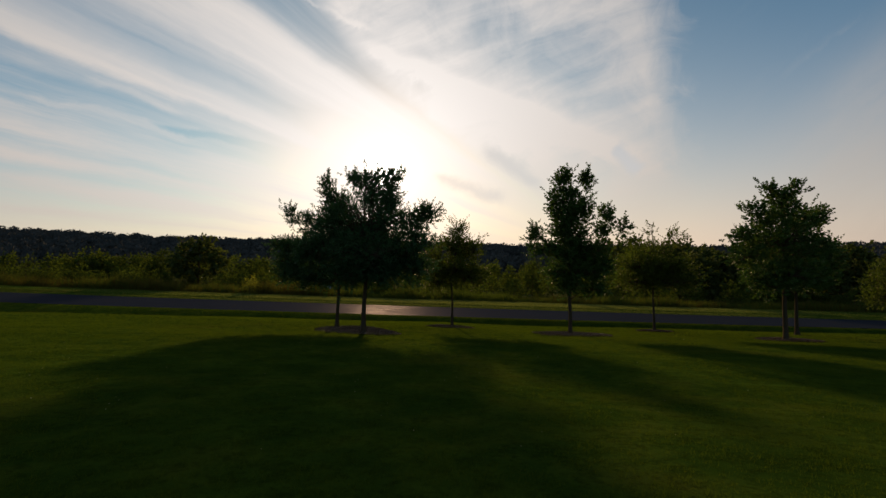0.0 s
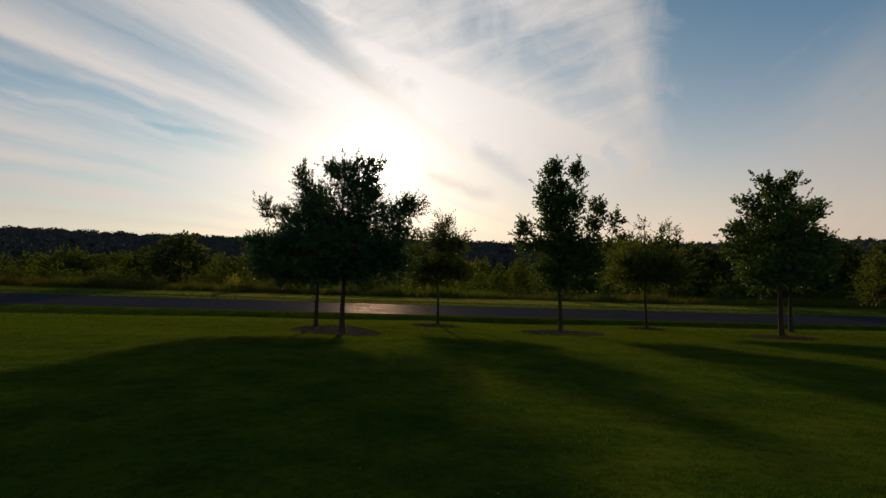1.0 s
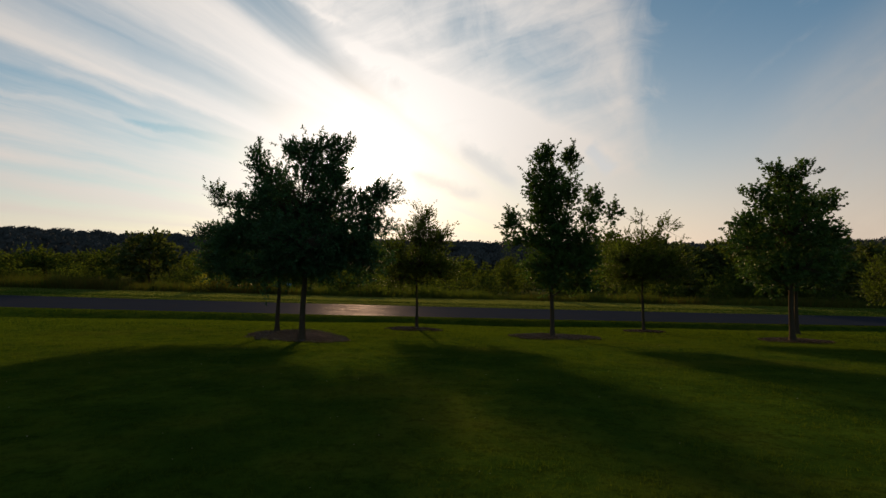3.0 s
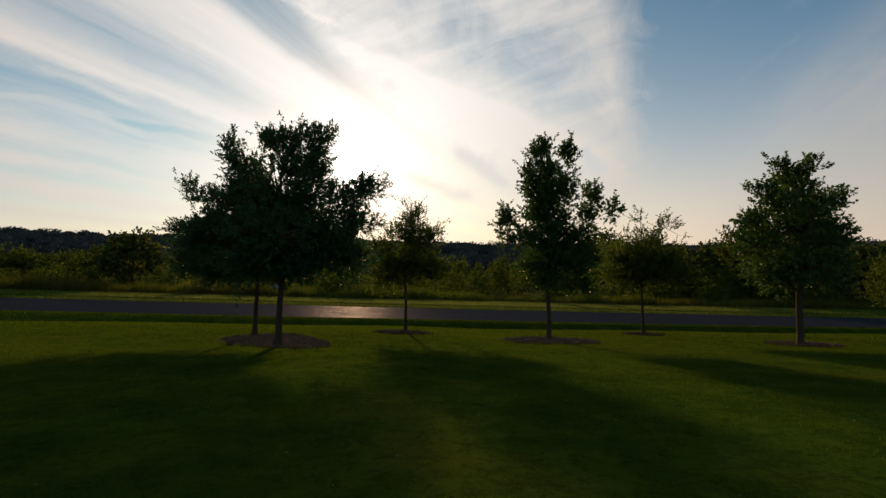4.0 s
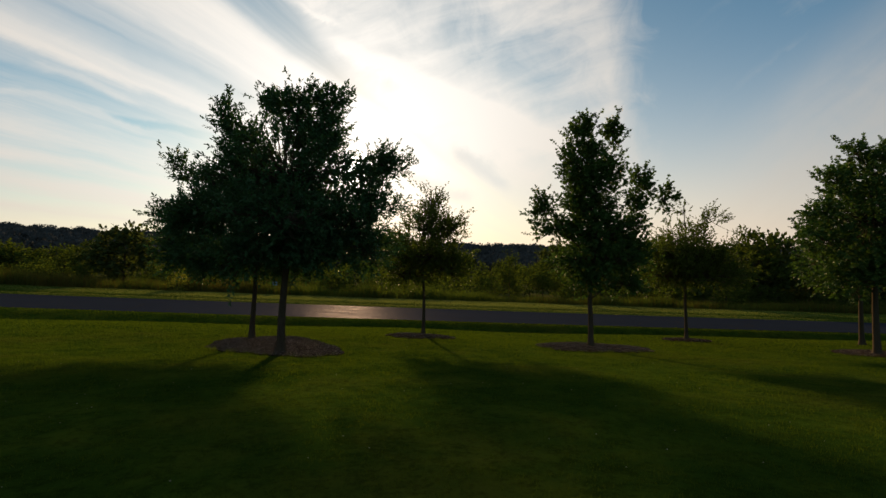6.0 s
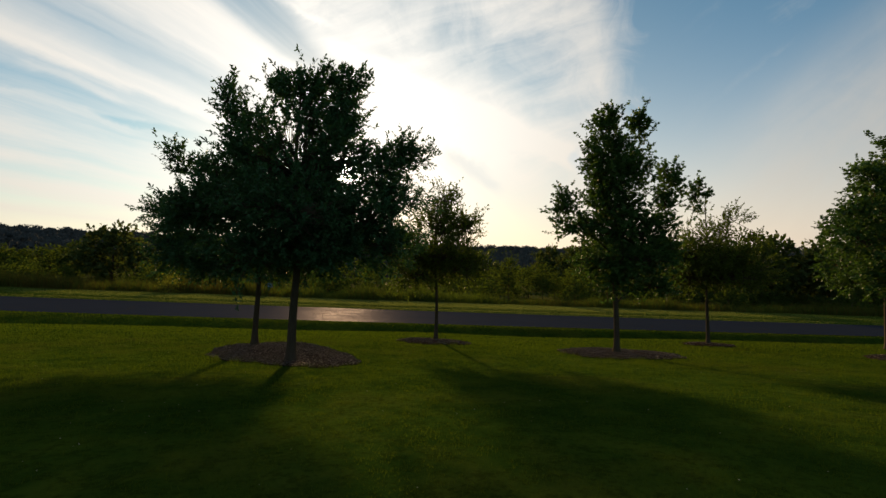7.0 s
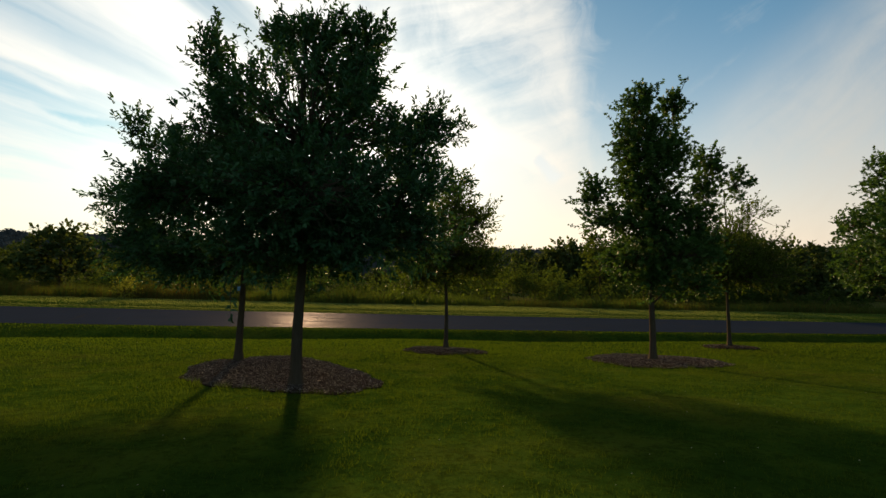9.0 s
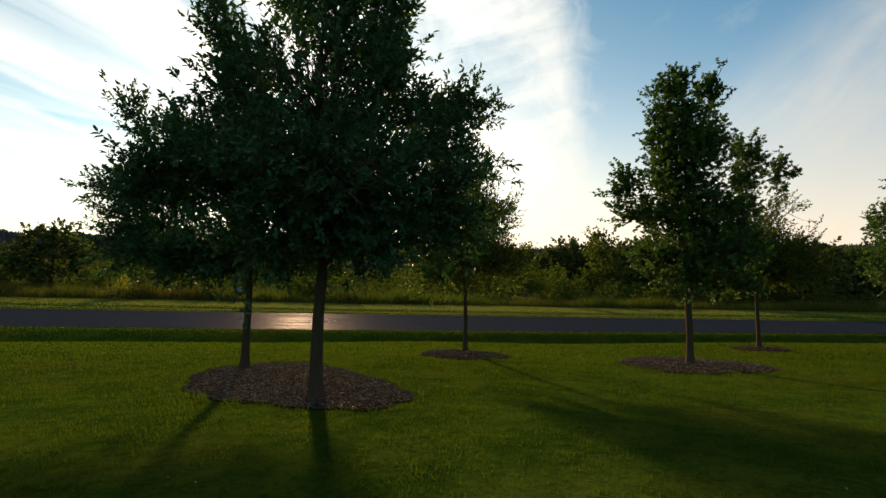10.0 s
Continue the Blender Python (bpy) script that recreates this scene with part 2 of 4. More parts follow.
def lawn_material():
    m, k, p, out = material("lawn", 0.95, 0.0)
    pos = k.add("ShaderNodeTexCoord").outputs["Object"]
    big = k.noise(pos, 0.16, 4.0, 0.55)
    mid = k.noise(pos, 0.9, 5.0, 0.6, 0.3)
    fine = k.noise(pos, 16.0, 6.0, 0.7)
    hair = k.noise(pos, 75.0, 3.0, 0.7)
    green = k.mix(k.smooth(mid, 0.35, 0.68), (0.0215, 0.049, 0.0065, 1), (0.0420, 0.080, 0.0095, 1))
    dry = k.smooth(k.math("ADD", k.math("MULTIPLY", big, 0.6), k.math("MULTIPLY", mid, 0.4)), 0.46, 0.65, 0.0, 0.6)
    col = k.mix(dry, green, (0.064, 0.066, 0.011, 1))
    # shade in the gaps between grass clumps, put into the colour
    col = k.mix(k.math("MULTIPLY", k.smooth(k.math("ADD", k.math("MULTIPLY", fine, 0.55), k.math("MULTIPLY", k.noise(pos, 4.5, 4.0, 0.6, 0.5), 0.45)), 0.38, 0.56, 1.0, 0.0), 0.5), col, (0.008, 0.012, 0.0015, 1))
    k.put(col, p.inputs["Base Color"])
    bump(k, p, k.math("ADD", fine, k.math("MULTIPLY", hair, 0.6)), 0.8, 0.06)
    return m


def asphalt_material():
    m, k, p, out = material("asphalt", 0.9, 0.0)
    pos = k.add("ShaderNodeTexCoord").outputs["Object"]
    grain = k.noise(pos, 60.0, 4.0, 0.7)
    patch = k.noise(pos, 0.5, 5.0, 0.6, 0.5)
    cracks = k.add("ShaderNodeTexVoronoi", feature="DISTANCE_TO_EDGE")
    k.put(pos, cracks.inputs["Vector"])
    cracks.inputs["Scale"].default_value = 0.35
    line = k.smooth(k.math("ADD", cracks.outputs["Distance"], k.math("MULTIPLY", k.math("SUBTRACT", k.noise(pos, 2.0), 0.5), 0.05)), 0.0, 0.012, 1.0, 0.0)
    col = k.mix(patch, (0.0058, 0.0098, 0.0175, 1), (0.0108, 0.0160, 0.0270, 1))
    col = k.mix(k.math("MULTIPLY", grain, 0.35), col, (0.026, 0.036, 0.054, 1))
    k.put(k.mix(line, col, (0.02, 0.02, 0.02, 1)), p.inputs["Base Color"])
    bump(k, p, grain, 0.5, 0.012)
    sheen, both = k.add("ShaderNodeBsdfGlossy"), k.add("ShaderNodeMixShader")
    streak = k.add("ShaderNodeMapping")
    k.put(pos, streak.inputs[0])
    streak.inputs["Scale"].default_value = (0.35, 4.5, 1.0)
    k.put(k.smooth(k.noise(streak.outputs[0], 1.0, 4.0, 0.65), 0.3, 0.7, 0.28, 0.60), sheen.inputs["Roughness"])
    sheen.inputs["Color"].default_value = (0.84, 0.82, 0.98, 1)
    rough = k.add("ShaderNodeBump")
    rough.inputs["Strength"].default_value, rough.inputs["Distance"].default_value = 0.8, 0.035
    k.put(k.noise(pos, 7.0, 3.0, 0.6), rough.inputs["Height"])
    k.l.new(rough.outputs[0], sheen.inputs["Normal"])
    both.inputs[0].default_value = 0.0088
    k.l.new(p.outputs[0], both.inputs[1])
    k.l.new(sheen.outputs[0], both.inputs[2])
    k.l.new(both.outputs[0], out.inputs[0])
    return m


def noisy_material(name, a, b, scale, rough=0.9, relief=0.02, islands=False, spec=0.0):
    m, k, p, out = material(name, rough, spec)
    pos = k.add("ShaderNodeTexCoord").outputs["Object"]
    n = k.noise(pos, scale, 5.0, 0.65)
    fac = k.smooth(n, 0.3, 0.7)
    if islands:
        fac = k.math("ADD", k.math("MULTIPLY", fac, 0.10), k.math("MULTIPLY", k.math("POWER", k.add("ShaderNodeNewGeometry").outputs["Random Per Island"], 7.0), 1.0), clamp=True)
        fac = k.math("MULTIPLY", fac, 0.9)
    k.put(k.mix(fac, (*a, 1), (*b, 1)), p.inputs["Base Color"])
    bump(k, p, n, 0.6, relief)
    return m


BARK = bark_material()
LAWN = lawn_material()
ASPHALT = asphalt_material()
OAK_LEAF = leaf_material("oak_leaf", (0.023, 0.066, 0.031), (0.048, 0.110, 0.046), 0.6, 0.08, 0.25)
GUM_LEAF = leaf_material("gum_leaf", (0.032, 0.078, 0.020), (0.064, 0.120, 0.034), 0.55, 0.08, 0.28)
PALE_LEAF = leaf_material("pale_leaf", (0.046, 0.068, 0.012), (0.096, 0.118, 0.024), 0.6, 0.04, 0.38, (1.05, 1.25, 0.5))
BRUSH_LEAF = leaf_material("brush_leaf", (0.033, 0.060, 0.014), (0.070, 0.096, 0.023), 0.8, 0.0, 0.38)
WOOD_LEAF = leaf_material("wood_leaf", (0.040, 0.060, 0.020), (0.070, 0.096, 0.034), 0.8, 0.02, 0.30)
# grey leaf colour with the haze over the distant hill painted in
RIDGE_HAZE_LEAF = leaf_material("ridge_haze_leaf", (0.056, 0.064, 0.066), (0.068, 0.077, 0.078), 0.95, 0.0, 0.0)
GRASS_BLADE = leaf_material("grass_blade", (0.022, 0.049, 0.007), (0.047, 0.081, 0.012), 0.7, 0.0, 0.52, (1.45, 1.24, 0.42))
# far verge blades: a paler green than the lawn's
PALE_BLADE = leaf_material("pale_blade", (0.075, 0.105, 0.034), (0.145, 0.180, 0.066), 0.7, 0.0, 0.45, (1.3, 1.2, 0.7))
HAY_BLADE = leaf_material("hay_blade", (0.045, 0.042, 0.010), (0.095, 0.080, 0.022), 0.8, 0.0, 0.2)
MULCH = noisy_material("mulch_soil", (0.012, 0.008, 0.006), (0.030, 0.020, 0.015), 22.0, 0.9, 0.03)
# random chip tones; the brightest, and the pale splinters, are painted sun glints
CHIP = noisy_material("mulch_chip", (0.045, 0.034, 0.027), (0.46, 0.38, 0.31), 6.0, 0.95, 0.003, True, 0.0)
GLINT_CHIP = noisy_material("glint_chip", (0.22, 0.19, 0.175), (0.55, 0.50, 0.47), 9.0, 0.45, 0.002, True, 0.2)
PALE_WEED = leaf_material("pale_weed", (0.11, 0.13, 0.025), (0.20, 0.22, 0.05), 0.7, 0.0, 0.5)
SOIL = noisy_material("meadow_soil", (0.030, 0.040, 0.012), (0.075, 0.075, 0.025), 0.6, 0.95, 0.05)
WOODS = noisy_material("woods_floor", (0.018, 0.028, 0.012), (0.035, 0.045, 0.02), 0.05, 0.95, 0.5)


# ---- ground ----
def edge_y(x):
    """y of the road's near edge: a slight bend."""
    x = np.asarray(x, float)
    q = np.clip(x, -90, 70)
    return 33.0 - 0.055 * q + 0.0007 * q * q + (x - q) * np.where(x > 0, 0.043, -0.181)


ROAD_W = 7.0


def smoothstep(a, b, v):
    v = np.clip((np.asarray(v, float) - a) / (b - a), 0, 1)
    return v * v * (3 - 2 * v)


def brush_s(x):
    """How far past the road's near edge the mown verge ends."""
    x = np.asarray(x, float)
    return 17.2 + 0.5 * np.sin(x * 0.21) + 0.3 * np.sin(x * 0.67 + 1)


def ground_z(x, y):
    """The lie of the land: lawn falling to a shallow swale, the road, a verge with a low crest, meadow and hill."""
    x, y = np.asarray(x, float), np.asarray(y, float)
    s, side = y - edge_y(x), np.clip(x, -70, 60)
    lawn = 0.16 - 0.0605 * np.maximum(y, -30) - 0.016 * side
    lawn = lawn + 0.035 * np.sin(0.35 * x + 0.22 * y) * np.sin(0.41 * y - 0.13 * x + 1.0)
    lawn = lawn - 0.09 * np.exp(-((y - 20.8) / 3.6) ** 2)
    lawn = lawn - 0.13 * smoothstep(-2, 6, x) * smoothstep(14, 28, y)
    kerb = -1.55 - 0.0178 * side
    road = kerb + (0.149 - 0.0031 * side) * np.clip(s / ROAD_W, 0, 1)
    foot = 29.6 - edge_y(x)
    u = np.clip((s - foot) / (-0.1 - foot), 0, 1)
    near = lawn + (kerb - 0.02 - lawn) * smoothstep(0, 1, u) - 0.30 * smoothstep(0, 0.38, u) * smoothstep(1.0, 0.38, u)
    past = s - ROAD_W
    far = road - 0.03 + 0.09 * smoothstep(0.1, 0.9, past) - 0.28 * smoothstep(0.9, 2.0, past) + 0.27 * smoothstep(2.0, 4.2, past) - 0.55 * smoothstep(9.5, 17, past)
    far = far + 0.010 * np.clip(past - 20, 0, 120)
    ridge = (35 - 6 * smoothstep(-150, 350, x)) * smoothstep(170, 620, np.hypot(x, y)) * (0.94 + 0.06 * np.sin(x * 0.008 + 1.0)) * smoothstep(-100, 250, y)
    return np.where(s < 0, near, far + ridge)


def mesh_object(name, verts, faces, mat, smooth=False, parent=None):
    """One mesh object from arrays: faces all triangles or all quads."""
    verts, faces = np.asarray(verts, np.float32).reshape(-1, 3), np.asarray(faces, np.int32)
    me = bpy.data.meshes.new(name)
    n, per = faces.shape
    me.vertices.add(len(verts))
    me.vertices.foreach_set("co", verts.ravel())
    me.loops.add(n * per)
    me.loops.foreach_set("vertex_index", faces.ravel())
    me.polygons.add(n)
    me.polygons.foreach_set("loop_start", np.arange(0, n * per, per, dtype=np.int32))
    me.polygons.foreach_set("loop_total", np.full(n, per, np.int32))
    me.polygons.foreach_set("use_smooth", np.full(n, smooth))
    me.update(calc_edges=True)
    me.validate()
    me.materials.append(mat)
    ob = new(name, me)
    if parent is not None:
        ob.parent = parent
    return ob


def grid_faces(nu, nv):
    i = np.arange(nu - 1)[:, None] * nv + np.arange(nv - 1)[None, :]
    return np.stack([i, i + nv, i + nv + 1, i + 1], -1).reshape(-1, 4)


def ground_sheet():
    """One sheet to the horizon: lawn, road bed, verge, meadow and hill."""
    xs = np.unique(np.concatenate([np.linspace(-45, 45, 113), 45 + np.geomspace(1, 2200, 40), -45 - np.geomspace(1, 2200, 40)]))
    ys = np.unique(np.concatenate([np.linspace(-20, 80, 361), 80 + np.geomspace(1, 2300, 60), -20 - np.geomspace(1, 1500, 25)]))
    x, y = np.meshgrid(xs, ys, indexing="ij")
    # rows follow the road's bend
    y = y + np.where((y > -20) & (y < 200), (edge_y(x) - 33.0), 0) * smoothstep(12, 30, y) * smoothstep(260, 120, y)
    z = ground_z(x, y)
    s = y - edge_y(x)
    z = np.where((s > 0.05) & (s < ROAD_W - 0.05), z - 0.08, z)
    ob = mesh_object("ground", np.stack([x, y, z], -1), grid_faces(len(xs), len(ys)), LAWN, True)
    ob.data.materials.append(SOIL)
    ob.data.materials.append(WOODS)
    c = np.zeros(len(ob.data.polygons) * 3)
    ob.data.polygons.foreach_get("center", c)
    c = c.reshape(-1, 3)
    sc = c[:, 1] - edge_y(c[:, 0])
    kind = np.where(sc > brush_s(c[:, 0]), 1, 0)
    kind = np.where(sc > 140, 2, kind)
    ob.data.polygons.foreach_set("material_index", kind.astype(np.int32))
    return tagged(ob, "mown green lawn sloping to a road, meadow and wooded hill beyond", "ground", kind="structure")


def road_strip():
    xs, ss = np.linspace(-400, 300, 351), np.linspace(0, ROAD_W, 9)
    x, s = np.meshgrid(xs, ss, indexing="ij")
    y = edge_y(x) + s + 0.04 * np.sin(x * 1.7) * ((s == 0) | (s == ROAD_W))
    z = ground_z(x, edge_y(x) + np.clip(s, 0.01, ROAD_W - 0.01)) + 0.012
    ob = mesh_object("road", np.stack([x, y, z], -1), grid_faces(len(xs), len(ss)), ASPHALT, True)
    return tagged(ob, "worn grey asphalt road shining in low sun", "road", kind="structure")


ground_sheet()
road_strip()


# ---- trees ----
def tube(points, radii, sides):
    """Vertices and quads of a bent, tapered tube."""
    pts, radii = np.asarray(points, float), np.asarray(radii, float)
    tang = np.gradient(pts, axis=0)
    tang /= np.linalg.norm(tang, axis=1, keepdims=True)
    ref = np.array([0.31, 0.95, 0.05])
    u = np.cross(tang, ref)
    u /= np.linalg.norm(u, axis=1, keepdims=True) + 1e-9
    v = np.cross(tang, u)
    a = np.linspace(0, 2 * np.pi, sides, endpoint=False)
    ring = np.cos(a)[None, :, None] * u[:, None] + np.sin(a)[None, :, None] * v[:, None]
    verts = (pts[:, None] + ring * radii[:, None, None]).reshape(-1, 3)
    i = np.arange(len(pts) - 1)[:, None] * sides
    j = np.arange(sides)[None, :]
    jn = (j + 1) % sides
    faces = np.stack([i + j, i + jn, i + sides + jn, i + sides + j], -1).reshape(-1, 4)
    return verts, faces


def join(pieces):
    verts, faces, base = [], [], 0
    for v, f in pieces:
        verts.append(v)
        faces.append(f + base)
        base += len(v)
    return np.concatenate(verts), np.concatenate(faces)


def unit(v):
    return v / (np.linalg.norm(v, axis=-1, keepdims=True) + 1e-9)


def leaves(rng, root, axis, length, width, shape="oval"):
    """A small folded leaf at each root, growing along axis."""
    n = len(root)
    side = unit(np.cross(axis, unit(rng.normal(size=(n, 3)) + np.array([0, 0, 1.6]))))
    up = np.cross(side, axis)
    length = length * rng.uniform(0.65, 1.2, (n, 1))
    width = width * rng.uniform(0.75, 1.15, (n, 1))
    if shape == "oval":
        spec = [(0, 0, 0), (0.3, 0.46, 0.10), (0.3, -0.46, 0.10), (0.72, 0.40, 0.04), (0.72, -0.40, 0.04), (1, 0, -0.10)]
        tri = [(0, 2, 1), (1, 2, 3), (2, 4, 3), (3, 4, 5)]
    elif shape == "star":
        spec = [(0, 0, 0), (0.25, 0.58, 0.06), (0.25, -0.58, 0.06), (0.5, 0.2, 0.0), (0.5, -0.2, 0.0), (1, 0, -0.15), (0.75, 0.5, -0.02), (0.75, -0.5, -0.02)]
        tri = [(0, 4, 3), (0, 3, 1), (0, 2, 4), (3, 4, 5), (1, 3, 6), (2, 7, 4)]
    else:
        spec = [(0, 0, 0), (0.55, 0.5, 0.12), (0.5, -0.5, 0.0), (1, 0.05, -0.1)]
        tri = [(0, 2, 1), (1, 2, 3)]
    v = np.stack([root + axis * length * a + side * width * b + up * length * c for a, b, c in spec], 1)
    f = np.arange(n)[:, None, None] * len(spec) + np.asarray(tri)[None]
    return v.reshape(-1, 3), f.reshape(-1, 3)


def in_lobes(rng, lobes, count, inset, shell=2.1, clump=0.17, loose=0.46):
    """Places in a crown made of lobes, gathered in tufts, most of them near its outside, with the way out of the crown."""
    lobes = np.asarray(lobes, float)
    weight = lobes[:, 6] * (lobes[:, 3] * lobes[:, 4] * lobes[:, 5]) ** 0.64
    tufts = max(count // 16, 8)
    n = count + tufts
    pick = rng.choice(len(lobes), n, p=weight / weight.sum())
    out = unit(rng.normal(size=(n, 3)))
    size = np.maximum(lobes[pick, 3:6] - inset, 0.55 * lobes[pick, 3:6])
    lump = 1 + 0.16 * np.sin(out[:, 0:1] * 5 + pick[:, None]) * np.sin(out[:, 2:3] * 6 + 2 * pick[:, None])
    r = rng.uniform(0, 1, (n, 1)) ** (1 / np.where(np.arange(n)[:, None] < count, shell, shell + 2.5))
    place, way = lobes[pick, :3] + out * size * r * lump, unit(out / size)
    # draw most of them to the tufts, which are longer than wide and point outwards
    host = count + rng.integers(0, tufts, count)
    stay = rng.uniform(0, 1, (count, 1)) < loose
    near = place[host] + rng.normal(size=(count, 3)) * clump + way[host] * rng.normal(size=(count, 1)) * clump * 0.8
    return np.where(stay, place[:count], near), np.where(stay, way[:count], way[host]), np.where(stay[:, 0], pick[:count], pick[host]), np.where(stay, r[:count], r[host])


def crown_tips(rng, lobes, count):
    """Places on the outside of a crown, facing out or up, where single shoots stand proud."""
    lobes = np.asarray(lobes, float)
    found, away, owner = [], [], []
    weight = (lobes[:, 3] * lobes[:, 5]) * lobes[:, 6]
    while len(found) < count:
        i = rng.choice(len(lobes), p=weight / weight.sum())
        d = unit(rng.normal(size=3))
        if d[2] < 0.05:
            continue
        p = lobes[i, :3] + d * np.maximum(lobes[i, 3:6] - 0.30, 0.1)
        if (np.linalg.norm((p - lobes[:, :3]) / lobes[:, 3:6], axis=1) < 0.78).any():
            continue
        found.append(p)
        away.append(unit(d / lobes[i, 3:6]))
        owner.append(i)
    return np.array(found), np.array(away), np.array(owner)


def tree(name, label, base, trunk_r, clear, lobes, twigs, leaf, leaf_mat, seed, shape="oval", per_twig=10, lean=(0.0, 0.0), twig_len=0.42, group="lawn trees", inset=0.28, ragged=0.12, stem_every=1, lift=0.0, shoots=0, clump=0.17, shoot_len=0.36):
    """A young tree: flared trunk, a limb to each lobe of the crown, branchlets, and leaves along twigs."""
    rng = np.random.default_rng(seed)
    thing = new(name)
    lobes = [(*l[:2], l[2] + lift, *l[3:], 1.0) if len(l) == 6 else (*l[:2], l[2] + lift, *l[3:]) for l in lobes]
    top = max(l[2] for l in lobes) + 0.2

    def spine(h):
        h = np.asarray(h, float)
        w = 0.05 * np.sin(h * 1.3 + seed) * np.minimum(h / 2, 1)
        return np.stack([lean[0] * h + w, lean[1] * h + 0.6 * w, h], -1)
    hs = np.concatenate([[-0.15, 0, 0.06, 0.14, 0.3, 0.6], np.linspace(1.0, top, 12)])
    rad = trunk_r * (1 - 0.86 * np.clip(hs / top, 0, 1) ** 0.9) * (1 + 0.75 * np.exp(-np.maximum(hs, 0) / 0.13))
    v, f = tube(spine(hs), rad, 14 if stem_every < 3 else 6)
    # roots swell unevenly at the foot
    a = np.arctan2(v[:, 1], v[:, 0])
    swell = 1 + 0.12 * np.sin(3 * a + seed) * np.exp(-np.maximum(v[:, 2:3], 0)[:, 0] / 0.2)
    v[:, :2] *= swell[:, None]
    mesh_object("trunk", v, f, BARK, True, thing)
    for l in lobes:
        c = np.array(l[:3])
        out = math.hypot(c[0] - lean[0] * c[2], c[1] - lean[1] * c[2])
        if out < 0.35:
            continue
        z0 = min(max(clear, c[2] - 0.75 * out - 0.25), c[2] - 0.1)
        a0 = spine(np.array([z0]))[0]
        u = np.linspace(0, 1, 9)[:, None]
        pts = a0 + (c - a0) * u + np.array([0, 0, 0.12 * out]) * np.sin(u * np.pi) + 0.05 * np.sin(u * 7 + seed + c[0]) * u * np.array([1, -0.7, 0.4])
        r0 = trunk_r * (0.42 - 0.03 * c[2])
        v, f = tube(pts, r0 * (1 - 0.75 * u[:, 0]), 8 if stem_every < 3 else 4)
        mesh_object("limb", v, f, BARK, True, thing)
    place, outward, pick, r = in_lobes(rng, lobes, twigs, inset, clump=clump)
    stray = rng.uniform(0, 1, (twigs, 1)) < ragged
    place = place + outward * stray * rng.uniform(0.0, 0.22, (twigs, 1))
    away = unit(place - np.array([0, 0, 1]) * (place[:, 2:3] * 0.6))
    way = unit(outward * 0.65 + away * 0.40 + np.array([0, 0, 0.22]) + rng.normal(size=(twigs, 3)) * 0.42)
    size = twig_len * rng.uniform(0.6, 1.3, (twigs, 1)) * np.where(stray & (r > 0.8), 1.3, 1.0)
    if shoots:
        tip, away, owner = crown_tips(rng, lobes, shoots)
        place, pick = np.concatenate([place, tip - away * 0.22]), np.concatenate([pick, owner])
        way = np.concatenate([way, unit(away * 0.7 + np.array([0, 0, 0.3]) + rng.normal(size=tip.shape) * 0.35)])
        size = np.concatenate([size, shoot_len * rng.uniform(0.7, 1.4, (shoots, 1))])
        stray, r = np.concatenate([stray, np.ones((shoots, 1), bool)]), np.concatenate([r, np.ones((shoots, 1))])
        twigs += shoots
    stems, lc = [], np.asarray([l[:3] for l in lobes])
    for i in range(twigs):
        end = place[i] + way[i] * size[i]
        loose = stray[i, 0] and r[i, 0] > 0.7
        if i % stem_every and not loose:
            continue
        if i % 4 == 0 or loose:
            start = lc[pick[i]] + (place[i] - lc[pick[i]]) * 0.15
            mid = (start + place[i]) / 2 + rng.normal(size=3) * 0.06 + np.array([0, 0, -0.04])
            stems.append(tube([start, mid, place[i], end], [0.014, 0.010, 0.006, 0.002], 3))
        else:
            stems.append(tube([place[i], (place[i] + end) / 2 + rng.normal(size=3) * 0.015, end], [0.005, 0.004, 0.002], 3))
    v, f = join(stems)
    tagged(mesh_object("twig_mass", v, f, BARK, False, thing), kind="stuff")
    t = np.tile(np.linspace(0.25, 1.0, per_twig), twigs)
    idx = np.repeat(np.arange(twigs), per_twig)
    root = place[idx] + way[idx] * size[idx] * t[:, None]
    spread = np.where(t > 0.95, 0.3, 1.15)[:, None]
    axis = unit(way[idx] + unit(rng.normal(size=(len(idx), 3))) * spread)
    root = root + rng.normal(size=root.shape) * 0.012
    v, f = leaves(rng, root, axis, leaf[0], leaf[1], shape)
    tagged(mesh_object("crown", v, f, leaf_mat, False, thing), kind="stuff")
    thing.matrix_world = pose(base[0], base[1], float(ground_z(base[0], base[1])), 0, 0, 0)
    return tagged(thing, label, "tree", group)


